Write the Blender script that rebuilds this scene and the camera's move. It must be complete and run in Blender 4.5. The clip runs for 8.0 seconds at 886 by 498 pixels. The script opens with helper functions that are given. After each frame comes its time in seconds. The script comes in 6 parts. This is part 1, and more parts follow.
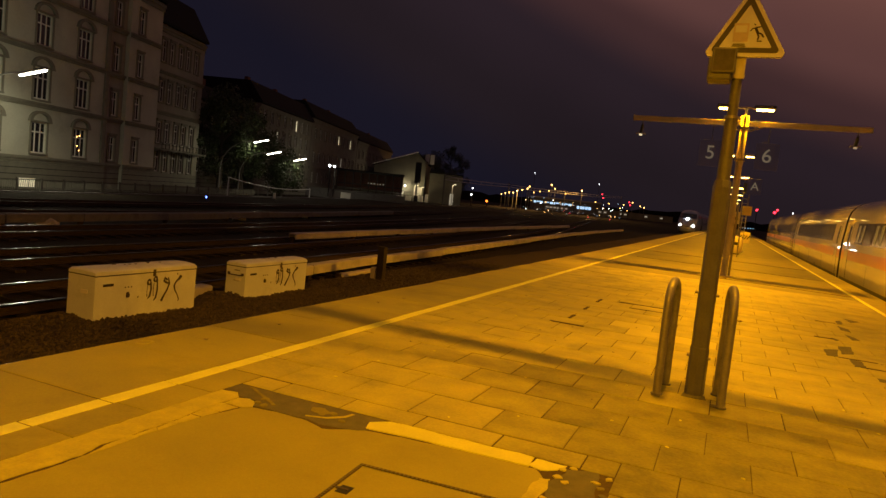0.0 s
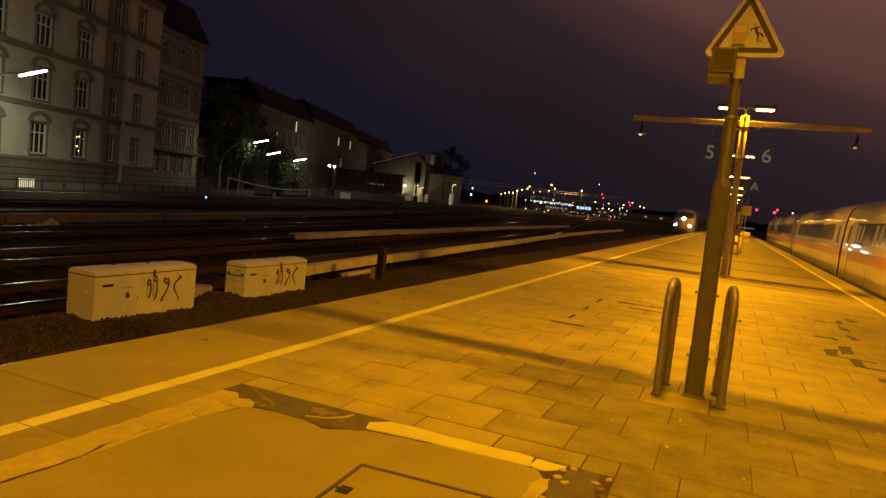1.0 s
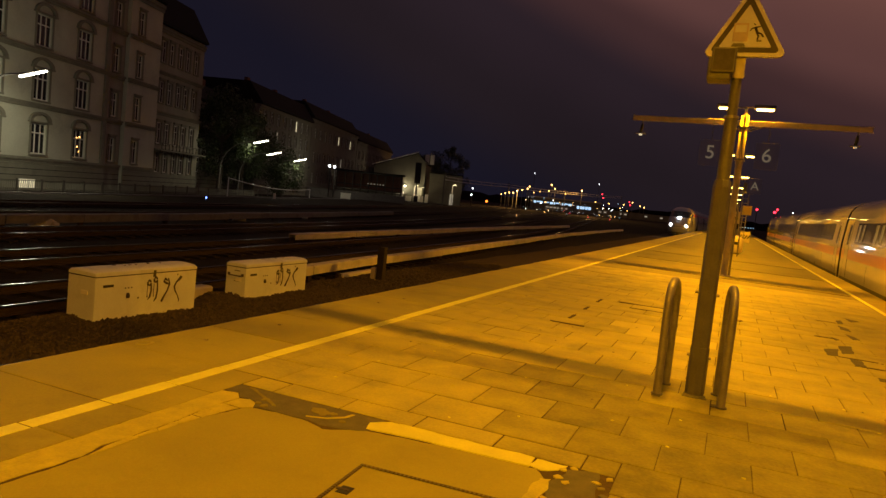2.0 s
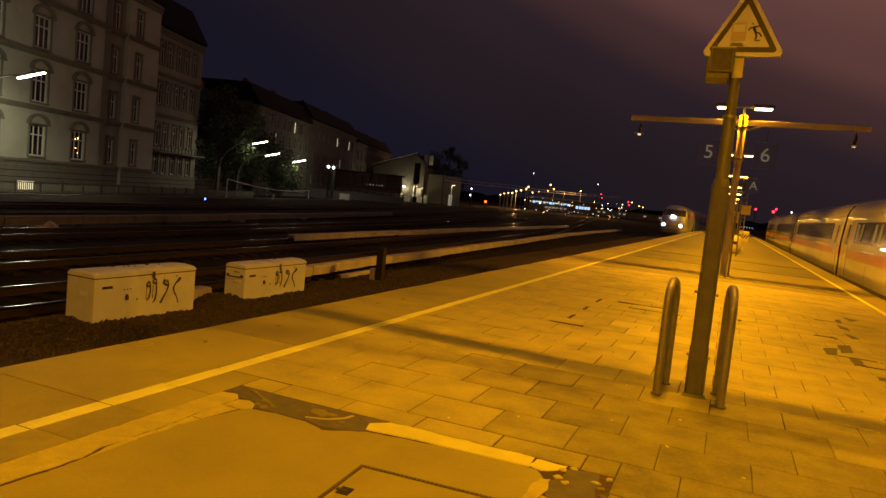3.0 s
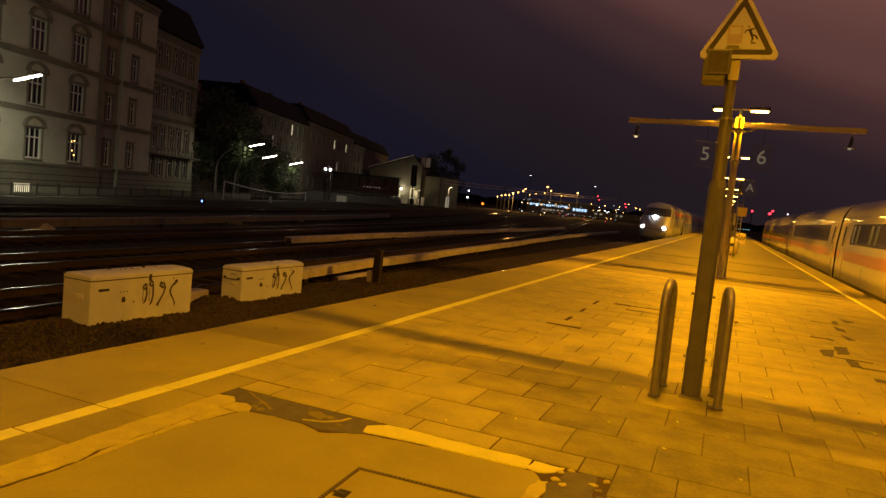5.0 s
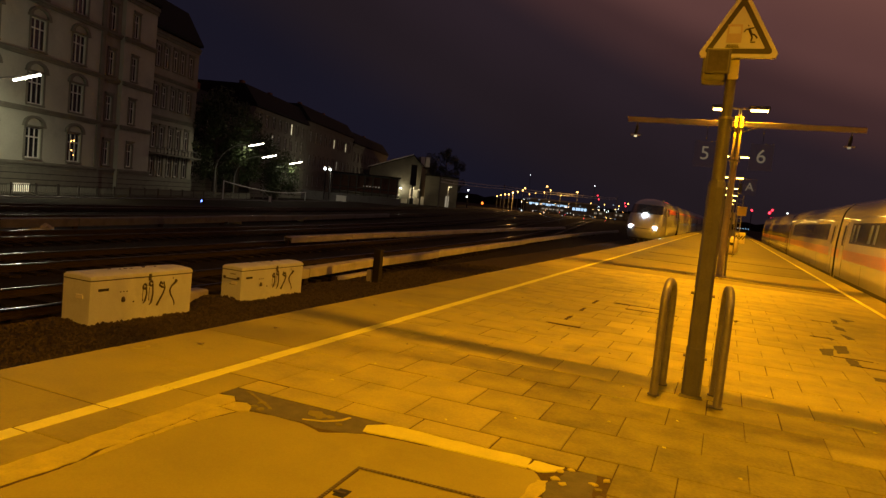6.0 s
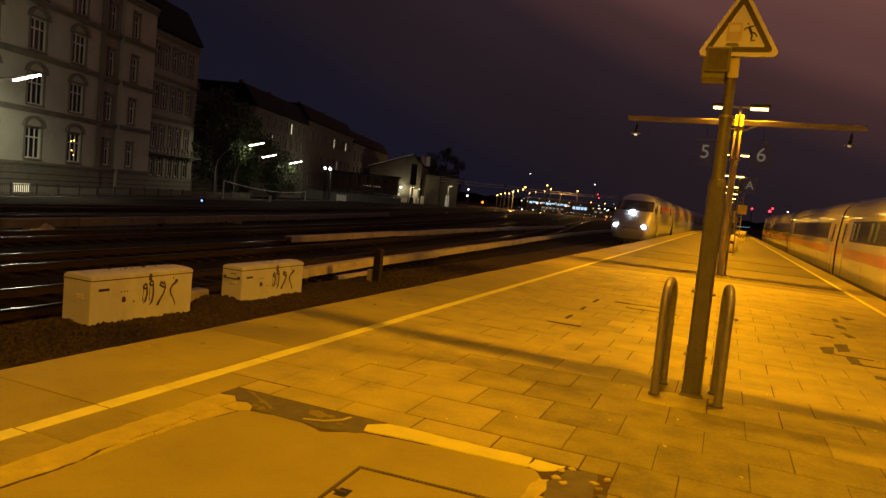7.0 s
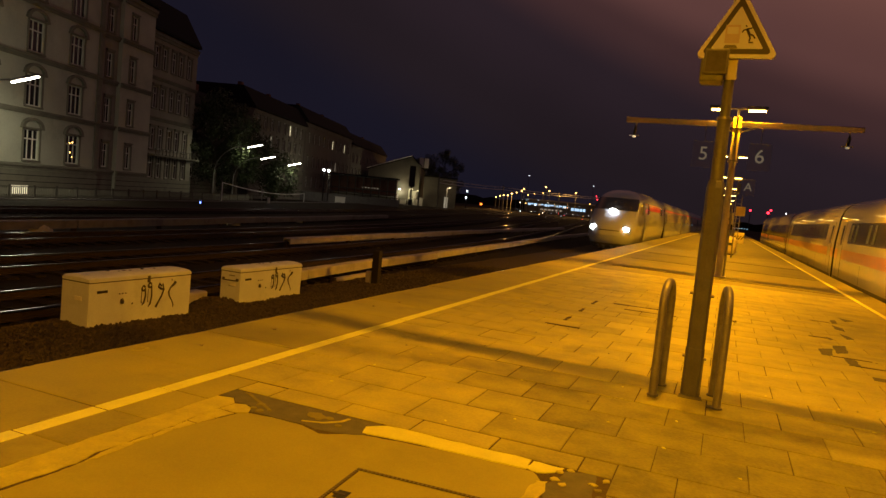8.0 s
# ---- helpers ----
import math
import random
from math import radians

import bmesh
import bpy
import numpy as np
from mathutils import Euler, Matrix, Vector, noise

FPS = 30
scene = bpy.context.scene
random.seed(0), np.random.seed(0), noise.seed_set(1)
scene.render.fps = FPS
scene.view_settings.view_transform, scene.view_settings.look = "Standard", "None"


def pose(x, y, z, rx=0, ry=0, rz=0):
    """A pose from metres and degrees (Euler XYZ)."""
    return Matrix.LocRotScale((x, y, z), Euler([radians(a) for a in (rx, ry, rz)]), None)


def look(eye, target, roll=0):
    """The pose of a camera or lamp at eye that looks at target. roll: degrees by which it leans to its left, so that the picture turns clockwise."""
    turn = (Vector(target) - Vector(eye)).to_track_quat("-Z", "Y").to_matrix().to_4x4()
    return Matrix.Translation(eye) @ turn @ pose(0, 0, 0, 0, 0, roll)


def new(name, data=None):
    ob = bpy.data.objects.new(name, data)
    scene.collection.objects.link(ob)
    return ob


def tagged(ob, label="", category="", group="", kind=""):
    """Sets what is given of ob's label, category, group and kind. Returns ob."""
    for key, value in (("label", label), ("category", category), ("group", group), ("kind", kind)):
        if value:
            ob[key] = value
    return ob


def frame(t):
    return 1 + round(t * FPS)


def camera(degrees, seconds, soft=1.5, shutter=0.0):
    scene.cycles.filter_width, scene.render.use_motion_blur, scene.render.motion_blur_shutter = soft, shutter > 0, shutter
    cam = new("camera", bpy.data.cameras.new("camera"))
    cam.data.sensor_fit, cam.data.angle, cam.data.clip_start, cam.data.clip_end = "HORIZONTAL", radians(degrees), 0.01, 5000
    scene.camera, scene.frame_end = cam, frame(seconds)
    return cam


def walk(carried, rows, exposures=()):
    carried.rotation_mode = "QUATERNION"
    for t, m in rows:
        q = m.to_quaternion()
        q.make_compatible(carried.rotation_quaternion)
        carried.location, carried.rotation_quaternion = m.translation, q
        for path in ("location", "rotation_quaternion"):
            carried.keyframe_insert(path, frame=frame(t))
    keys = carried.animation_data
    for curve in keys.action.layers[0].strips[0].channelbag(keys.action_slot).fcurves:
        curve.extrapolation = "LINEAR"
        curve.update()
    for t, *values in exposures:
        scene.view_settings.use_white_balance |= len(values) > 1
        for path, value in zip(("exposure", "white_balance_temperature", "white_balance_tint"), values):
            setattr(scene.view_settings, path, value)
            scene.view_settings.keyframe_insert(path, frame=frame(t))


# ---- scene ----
# ---------------------------------------------------------------- camera
cam = camera(65.67, 8.0, soft=1.45, shutter=0.5)
EYE = (0.0, 0.0, 1.6)


def aim(yaw, pitch, roll):
    """Camera pose: degrees to the right of the platform's line, down, and of lean."""
    a, b = radians(yaw), radians(pitch)
    way = Vector((math.sin(a) * math.cos(b), math.cos(a) * math.cos(b), -math.sin(b)))
    return look(EYE, Vector(EYE) + way * 10, roll)


PATH = [(0.0, -22.411, 4.551, 6.10), (0.5, -22.401, 4.547, 6.08), (1.0, -22.402, 4.543, 6.068), (1.5, -22.412, 4.54, 6.058),
        (3.0, -22.351, 4.487, 5.822), (3.5, -22.279, 4.426, 5.785), (4.0, -22.211, 4.352, 5.789), (4.5, -22.152, 4.288, 5.81),
        (6.0, -22.102, 4.326, 5.738), (6.5, -22.108, 4.377, 5.676), (7.0, -22.121, 4.395, 5.598), (7.5, -22.089, 4.335, 5.571),
        (8.0, -22.024, 4.236, 5.582)]
walk(cam, [(t, aim(y, p, r)) for t, y, p, r in PATH])

# ---------------------------------------------------------------- night sky
world = bpy.data.worlds.new("night")
scene.world = world
world.use_nodes = True
wn, wl = world.node_tree.nodes, world.node_tree.links
tc = wn.new("ShaderNodeTexCoord")
dot = wn.new("ShaderNodeVectorMath")
dot.operation = "DOT_PRODUCT"
dot.inputs[1].default_value = Vector((0.30, 0.30, 0.90)).normalized()
wl.new(tc.outputs["Generated"], dot.inputs[0])
ramp = wn.new("ShaderNodeValToRGB")
ramp.color_ramp.interpolation = "EASE"
ramp.color_ramp.elements[0].position, ramp.color_ramp.elements[0].color = 0.20, (0.0072, 0.0062, 0.0125, 1)
# the reddish peak paints the overhead lamp's flare into the sky
ramp.color_ramp.elements[1].position, ramp.color_ramp.elements[1].color = 0.62, (0.130, 0.053, 0.042, 1)
for at, col in ((0.31, (0.0130, 0.0085, 0.0112, 1)), (0.41, (0.0180, 0.0110, 0.0148, 1)), (0.47, (0.0420, 0.0190, 0.0195, 1)), (0.52, (0.0880, 0.0370, 0.0330, 1)), (0.80, (0.042, 0.030, 0.032, 1))):
    ramp.color_ramp.elements.new(at).color = col
wl.new(dot.outputs["Value"], ramp.inputs["Fac"])
cloud = wn.new("ShaderNodeTexNoise")
cloud.inputs["Scale"].default_value, cloud.inputs["Detail"].default_value = 2.2, 4
wl.new(tc.outputs["Generated"], cloud.inputs["Vector"])
cmap = wn.new("ShaderNodeMapRange")
cmap.inputs["To Min"].default_value, cmap.inputs["To Max"].default_value = 0.9, 1.6
wl.new(cloud.outputs["Fac"], cmap.inputs["Value"])
wl.new(ramp.outputs["Color"], wn["Background"].inputs["Color"])
wl.new(cmap.outputs["Result"], wn["Background"].inputs["Strength"])

SODIUM = (1.0, 0.404, 0.0)
STREET = (1.0, 0.95, 0.66)


def down_light(name, place, watts, colour, angle=160, blend=0.6, radius=0.038, lean=None):
    """A lamp head that throws its light down in a wide cone."""
    data = bpy.data.lights.new(name, "SPOT")
    data.energy, data.color, data.shadow_soft_size = watts, colour, radius
    data.spot_size, data.spot_blend = radians(angle), blend
    ob = new(name, data)
    ob.matrix_world = look(place, Vector(place) + (lean or Vector((0, 0.001, -1))))
    return ob


def point_light(name, place, watts, colour, radius=0.2):
    data = bpy.data.lights.new(name, "POINT")
    data.energy, data.color, data.shadow_soft_size = watts, colour, radius
    ob = new(name, data)
    ob.location = place
    return ob


# ---------------------------------------------------------------- materials
def mat(name, colour, rough=0.6, metal=0.0, scale=6.0, amount=0.25, fine=60.0, bump=0.15, bump_at=0.01, tone=None, stain=0.0,
        per_object=0.0, per_island=0.0, spec=0.5, coord="Object", rough_var=0.1, coat=0.0):
    """A surface with variation at two scales, fine relief and optional stains."""
    m = bpy.data.materials.new(name)
    m.use_nodes = True
    n, l = m.node_tree.nodes, m.node_tree.links
    b = n["Principled BSDF"]
    b.inputs["Metallic"].default_value = metal
    b.inputs["Specular IOR Level"].default_value = spec
    b.inputs["Coat Weight"].default_value, b.inputs["Coat Roughness"].default_value = coat, 0.035
    t = n.new("ShaderNodeTexCoord")
    if coord == "World":
        g = n.new("ShaderNodeNewGeometry")
        src = g.outputs["Position"]
    else:
        src = t.outputs["Object"]
    big, small = n.new("ShaderNodeTexNoise"), n.new("ShaderNodeTexNoise")
    for k, s in ((big, scale), (small, fine)):
        k.inputs["Scale"].default_value, k.inputs["Detail"].default_value = s, 5
        l.new(src, k.inputs["Vector"])
    add = n.new("ShaderNodeMath")
    add.operation = "MULTIPLY_ADD"
    add.inputs[1].default_value = 0.65
    l.new(big.outputs["Fac"], add.inputs[0])
    sm = n.new("ShaderNodeMath")
    sm.operation = "MULTIPLY"
    sm.inputs[1].default_value = 0.35
    l.new(small.outputs["Fac"], sm.inputs[0])
    l.new(sm.outputs[0], add.inputs[2])
    last = add.outputs[0]
    if per_object or per_island:
        info = n.new("ShaderNodeObjectInfo") if per_object else n.new("ShaderNodeNewGeometry")
        out = info.outputs["Random"] if per_object else info.outputs["Random Per Island"]
        shift = n.new("ShaderNodeMath")
        shift.operation = "MULTIPLY_ADD"
        shift.inputs[1].default_value = per_object or per_island
        l.new(out, shift.inputs[0])
        l.new(last, shift.inputs[2])
        sub = n.new("ShaderNodeMath")
        sub.operation = "SUBTRACT"
        sub.inputs[1].default_value = (per_object or per_island) / 2
        l.new(shift.outputs[0], sub.inputs[0])
        last = sub.outputs[0]
    r = n.new("ShaderNodeValToRGB")
    c = Vector(colour)
    t2 = Vector(tone) if tone else c
    r.color_ramp.elements[0].position, r.color_ramp.elements[1].position = 0.25, 0.75
    r.color_ramp.elements[0].color = (*[max(0.0, v * (1 - amount)) for v in t2], 1)
    r.color_ramp.elements[1].color = (*[min(1.0, v * (1 + amount)) for v in c], 1)
    l.new(last, r.inputs["Fac"])
    col = r.outputs["Color"]
    if stain:
        s = n.new("ShaderNodeTexNoise")
        s.inputs["Scale"].default_value, s.inputs["Detail"].default_value = scale * 0.45, 8
        s.inputs["Roughness"].default_value = 0.7
        l.new(src, s.inputs["Vector"])
        sr = n.new("ShaderNodeMapRange")
        sr.inputs["From Min"].default_value, sr.inputs["From Max"].default_value = 0.52, 0.68
        sr.inputs["To Min"].default_value, sr.inputs["To Max"].default_value = 0.0, stain
        l.new(s.outputs["Fac"], sr.inputs["Value"])
        mix = n.new("ShaderNodeMix")
        mix.data_type = "RGBA"
        l.new(sr.outputs["Result"], mix.inputs["Factor"])
        l.new(col, mix.inputs[6])
        mix.inputs[7].default_value = (*[v * 0.3 for v in c], 1)
        col = mix.outputs[2]
    l.new(col, b.inputs["Base Color"])
    rr = n.new("ShaderNodeMapRange")
    rr.inputs["To Min"].default_value, rr.inputs["To Max"].default_value = max(0.02, rough - rough_var), min(1.0, rough + rough_var)
    l.new(big.outputs["Fac"], rr.inputs["Value"])
    l.new(rr.outputs["Result"], b.inputs["Roughness"])
    if bump:
        bp = n.new("ShaderNodeBump")
        bp.inputs["Strength"].default_value, bp.inputs["Distance"].default_value = bump, bump_at
        l.new(small.outputs["Fac"], bp.inputs["Height"])
        l.new(bp.outputs["Normal"], b.inputs["Normal"])
    return m


def glow(name, colour, strength, base=0.8):
    m = bpy.data.materials.new(name)
    m.use_nodes = True
    b = m.node_tree.nodes["Principled BSDF"]
    b.inputs["Base Color"].default_value = (base, base, base, 1)
    b.inputs["Emission Color"].default_value = (*colour, 1)
    b.inputs["Emission Strength"].default_value = strength
    return m


M = {
    # platform colours hold almost no blue: the sodium lamps' tint is put in
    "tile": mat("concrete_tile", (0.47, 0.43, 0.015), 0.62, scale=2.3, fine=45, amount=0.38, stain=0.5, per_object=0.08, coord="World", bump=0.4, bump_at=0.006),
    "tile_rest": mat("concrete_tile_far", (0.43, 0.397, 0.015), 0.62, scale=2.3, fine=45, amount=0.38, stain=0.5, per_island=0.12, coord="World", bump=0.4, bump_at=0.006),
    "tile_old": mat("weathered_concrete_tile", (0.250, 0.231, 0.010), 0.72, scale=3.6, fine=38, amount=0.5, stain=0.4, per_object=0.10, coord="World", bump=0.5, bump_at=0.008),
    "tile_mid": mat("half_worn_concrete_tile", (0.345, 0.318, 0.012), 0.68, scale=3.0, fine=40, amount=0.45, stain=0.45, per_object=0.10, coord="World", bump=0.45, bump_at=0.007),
    "weed": mat("dry_weeds", (0.30, 0.26, 0.09), 0.8, scale=9, fine=40, amount=0.4, bump=0.0),
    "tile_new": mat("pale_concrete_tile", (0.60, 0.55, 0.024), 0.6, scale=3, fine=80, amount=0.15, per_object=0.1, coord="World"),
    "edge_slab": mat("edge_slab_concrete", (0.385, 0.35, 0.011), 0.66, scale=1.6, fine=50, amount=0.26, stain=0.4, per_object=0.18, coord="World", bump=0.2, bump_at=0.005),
    "joint": mat("joint_grit", (0.085, 0.06, 0.012), 0.9, scale=2.5, fine=40, amount=0.75, coord="World"),
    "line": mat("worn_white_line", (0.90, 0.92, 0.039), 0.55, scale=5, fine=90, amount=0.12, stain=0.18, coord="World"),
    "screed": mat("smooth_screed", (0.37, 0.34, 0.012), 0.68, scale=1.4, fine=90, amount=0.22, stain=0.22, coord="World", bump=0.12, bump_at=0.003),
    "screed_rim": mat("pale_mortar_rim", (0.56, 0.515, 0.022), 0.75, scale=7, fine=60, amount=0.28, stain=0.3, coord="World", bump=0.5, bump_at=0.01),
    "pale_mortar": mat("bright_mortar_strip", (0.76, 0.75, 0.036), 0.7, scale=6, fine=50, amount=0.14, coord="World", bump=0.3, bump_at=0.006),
    "tar": mat("dark_asphalt_patch", (0.14, 0.13, 0.05), 0.82, scale=9, fine=130, amount=0.4, coord="World", bump=0.5, bump_at=0.008),
    "asphalt": mat("platform_asphalt", (0.225, 0.208, 0.011), 0.7, scale=0.9, fine=60, amount=0.28, stain=0.45, coord="World", bump=0.25, bump_at=0.006),
    "wall_conc": mat("platform_edge_concrete", (0.16, 0.15, 0.14), 0.85, scale=3, fine=40, amount=0.3, stain=0.5),
    "iron": mat("cast_iron", (0.10, 0.09, 0.075), 0.6, 0.6, scale=20, fine=120, amount=0.4),
    "ballast": mat("ballast_gravel", (0.075, 0.058, 0.036), 0.92, spec=0.1, scale=9, fine=45, amount=0.5, coord="World", bump=1.0, bump_at=0.05),
    "stones": mat("ballast_stones", (0.072, 0.057, 0.036), 0.9, spec=0.15, scale=8, fine=60, amount=0.35, per_island=0.4, coord="World"),
    "ground": mat("dark_earth", (0.024, 0.019, 0.012), 0.95, spec=0.08, scale=0.6, fine=9, amount=0.5, coord="World", bump=0.8, bump_at=0.08),
    "rail": mat("worn_steel_rail", (0.27, 0.25, 0.23), 0.22, 1.0, scale=3, fine=50, amount=0.2),
    "rust": mat("rusty_steel", (0.040, 0.027, 0.018), 0.9, 0.1, spec=0.2, scale=8, fine=60, amount=0.4),
    "sleeper": mat("oiled_sleeper", (0.026, 0.021, 0.017), 0.9, spec=0.1, scale=4, fine=40, amount=0.4, per_island=0.4, coord="World"),
    "trough": mat("weathered_cover_board", (0.44, 0.41, 0.34), 0.75, scale=2.2, fine=50, amount=0.28, stain=0.4, coord="World", bump=0.3),
    "cabinet": mat("pale_grey_cabinet", (0.64, 0.67, 0.69), 0.55, scale=3.2, fine=40, amount=0.14, stain=0.3, bump=0.1),
    "dark_timber": mat("tarred_timber", (0.035, 0.029, 0.022), 0.9, scale=4, fine=30, amount=0.35, spec=0.2),
    "black": mat("matt_black", (0.02, 0.02, 0.02), 0.6, scale=10, fine=80, amount=0.3),
    "galv": mat("galvanised_steel", (0.29, 0.275, 0.25), 0.5, 0.55, scale=9, fine=60, amount=0.25, stain=0.3, bump=0.08),
    "pole_paint": mat("grey_painted_pole", (0.15, 0.147, 0.138), 0.55, 0.2, scale=5, fine=60, amount=0.25, stain=0.3, bump=0.08),
    "mast_paint": mat("beige_painted_mast", (0.50, 0.46, 0.38), 0.5, 0.1, scale=4, fine=50, amount=0.18, stain=0.2, bump=0.08),
    "sign_white": mat("sign_white", (0.78, 0.76, 0.70), 0.45, scale=6, fine=50, amount=0.08, stain=0.12, bump=0.0),
    "sign_dark": mat("sign_black", (0.045, 0.035, 0.03), 0.5, scale=9, fine=60, amount=0.25, bump=0.0),
    "sign_faded": mat("faded_red_print", (0.66, 0.53, 0.44), 0.5, scale=9, fine=60, amount=0.12, bump=0.0),
    # unlit boards and characters: ambient light is put in as weak emission
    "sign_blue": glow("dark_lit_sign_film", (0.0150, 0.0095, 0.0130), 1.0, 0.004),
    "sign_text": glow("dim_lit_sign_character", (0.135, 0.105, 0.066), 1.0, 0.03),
    "coach": mat("white_coach_paint", (0.52, 0.50, 0.42), 0.4, coat=1.0, scale=0.7, fine=18, amount=0.08, stain=0.05, spec=0.6, bump=0.02, bump_at=0.002, rough_var=0.03),
    # darker, bluer copy of coach: the arriving train's greyer light put into paint
    "coach_clean": mat("clean_white_train_paint", (0.37, 0.40, 0.47), 0.42, coat=0.6, scale=0.7, fine=18, amount=0.06, stain=0.05, spec=0.6, bump=0.0, rough_var=0.03),
    "coach_red": mat("red_stripe_paint", (0.37, 0.165, 0.06), 0.45, coat=0.25, scale=2, fine=20, amount=0.15, spec=0.6, bump=0.0),
    "signal_red": mat("red_panel_paint", (0.44, 0.045, 0.025), 0.4, scale=2, fine=20, amount=0.12, spec=0.6, bump=0.0),
    "stripe_orange": mat("orange_stripe_paint", (0.80, 0.30, 0.06), 0.4, scale=2, fine=20, amount=0.12, bump=0.0),
    "screen_glass": mat("windscreen_glass", (0.035, 0.033, 0.03), 0.15, scale=2, fine=10, amount=0.3, spec=0.7, bump=0.0),
    "coach_dark": mat("dark_skirt", (0.05, 0.045, 0.04), 0.7, scale=3, fine=25, amount=0.4),
    "glass": mat("dark_coach_glass", (0.060, 0.062, 0.052), 0.12, scale=2, fine=10, amount=0.3, spec=0.8, bump=0.0, rough_var=0.03),
    "curtain": mat("pale_curtain", (0.085, 0.12, 0.15), 0.35, scale=5, fine=30, amount=0.5, spec=0.7),
    # paler than the other coach glass: glare haze is put into its colour
    "side_glass": mat("dusty_coach_glass", (0.24, 0.22, 0.18), 0.3, scale=2, fine=10, amount=0.3, spec=0.6, bump=0.0),
    "rubber": mat("black_bellows", (0.015, 0.014, 0.013), 0.85, scale=5, fine=40, amount=0.4),
    "plaster": mat("old_pale_plaster", (0.50, 0.50, 0.40), 0.85, scale=0.5, fine=6, amount=0.18, stain=0.35, bump=0.2, bump_at=0.02),
    "plaster_b": mat("brown_plaster", (0.20, 0.19, 0.15), 0.88, scale=0.5, fine=6, amount=0.22, stain=0.35, bump=0.2, bump_at=0.02),
    "plaster_c": mat("greyed_plaster", (0.34, 0.32, 0.25), 0.88, scale=0.5, fine=6, amount=0.22, stain=0.35, bump=0.2, bump_at=0.02),
    "stucco": mat("stucco_moulding", (0.215, 0.205, 0.155), 0.85, scale=1.5, fine=12, amount=0.2, stain=0.3),
    "brickred": mat("dark_red_brick", (0.20, 0.10, 0.065), 0.9, scale=1.5, fine=25, amount=0.3),
    "roof": mat("slate_roof", (0.020, 0.020, 0.021), 0.85, spec=0.12, scale=1.0, fine=14, amount=0.3),
    "win": mat("dark_window_glass", (0.02, 0.022, 0.022), 0.12, scale=2, fine=9, amount=0.3, spec=0.7, bump=0.0, rough_var=0.04),
    "win_frame": mat("white_window_frame", (0.74, 0.72, 0.64), 0.6, scale=4, fine=30, amount=0.12, bump=0.0),
    "leaf": mat("leaves", (0.040, 0.058, 0.018), 0.6, scale=1.5, fine=9, amount=0.4, per_island=0.5, coord="World", bump=0.0),
    "bark": mat("bark", (0.075, 0.06, 0.045), 0.9, scale=4, fine=30, amount=0.35),
    "yellow": mat("yellow_panel", (0.85, 0.68, 0.2), 0.5, scale=6, fine=40, amount=0.1),
    "cream": mat("cream_plastic", (0.62, 0.55, 0.38), 0.45, scale=5, fine=40, amount=0.12, stain=0.2),
    "sodium": glow("sodium_lens", (1.0, 0.60, 0.12), 26.0),
    "street_tube": glow("street_tube", (1.0, 0.97, 0.78), 14.0),
    "head": glow("headlamp", (0.95, 0.97, 1.0), 60.0),
    "far_amber": glow("amber_lamp", (1.0, 0.50, 0.12), 9.0),
    "far_white": glow("white_lamp", (0.9, 0.95, 1.0), 7.0),
    "far_red": glow("red_signal", (1.0, 0.03, 0.06), 5.0),
    "far_blue": glow("blue_signal_lens", (0.12, 0.22, 1.0), 6.0),
    "far_orange": glow("orange_signal", (1.0, 0.20, 0.02), 4.0),
    "blue_strip": glow("blue_white_window_strip", (0.45, 0.72, 1.0), 1.3),
    "warm_win": glow("lit_window", (1.0, 0.86, 0.52), 0.9),
    "dim_win": glow("dim_lit_window", (1.0, 0.9, 0.65), 0.22),
    "pale_wire": mat("pale_wire", (0.8, 0.8, 0.78), 0.5, 0.1, scale=3, fine=30, amount=0.2),
}


# ---------------------------------------------------------------- building tools
def finish(name, bm, material):
    bmesh.ops.recalc_face_normals(bm, faces=bm.faces[:])
    me = bpy.data.meshes.new(name)
    bm.to_mesh(me)
    bm.free()
    for k in (material if isinstance(material, (list, tuple)) else [material]):
        me.materials.append(M[k])
    return me


def part(name, bm, material, parent=None, label="", smooth=False):
    """Links a bmesh (or a mesh) as one object under a thing or a part."""
    me = bm if isinstance(bm, bpy.types.Mesh) else finish(name, bm, material)
    if smooth:
        me.shade_smooth()
        me.set_sharp_from_angle(angle=radians(38))
    ob = new(name, me)
    ob.parent = parent
    if label:
        tagged(ob, label)
    return ob


def thing(name, m, label, category, group=""):
    ob = new(name)
    ob.empty_display_size = 0.2
    ob.matrix_world = m
    return tagged(ob, label, category, group)


def solid(name, bm, material, label, category, kind="", m=None, group="", smooth=False):
    ob = part(name, bm, material, None, "", smooth)
    if m is not None:
        ob.matrix_world = m
    return tagged(ob, label, category, group, kind)


def box(bm, x0, x1, y0, y1, z0, z1, bevel=0.0, mi=0):
    v = [bm.verts.new(p) for p in ((x0, y0, z0), (x1, y0, z0), (x1, y1, z0), (x0, y1, z0), (x0, y0, z1), (x1, y0, z1), (x1, y1, z1), (x0, y1, z1))]
    fs = [bm.faces.new([v[i] for i in f]) for f in ((3, 2, 1, 0), (4, 5, 6, 7), (0, 1, 5, 4), (1, 2, 6, 5), (2, 3, 7, 6), (3, 0, 4, 7))]
    for f in fs:
        f.material_index = mi
    if bevel:
        es = list({e for f in fs for e in f.edges})
        bmesh.ops.bevel(bm, geom=es, offset=bevel, segments=2, affect="EDGES", profile=0.6)
    return bm


def abox(x0, x1, y0, y1, z0, z1, bevel=0.0):
    return box(bmesh.new(), x0, x1, y0, y1, z0, z1, bevel)


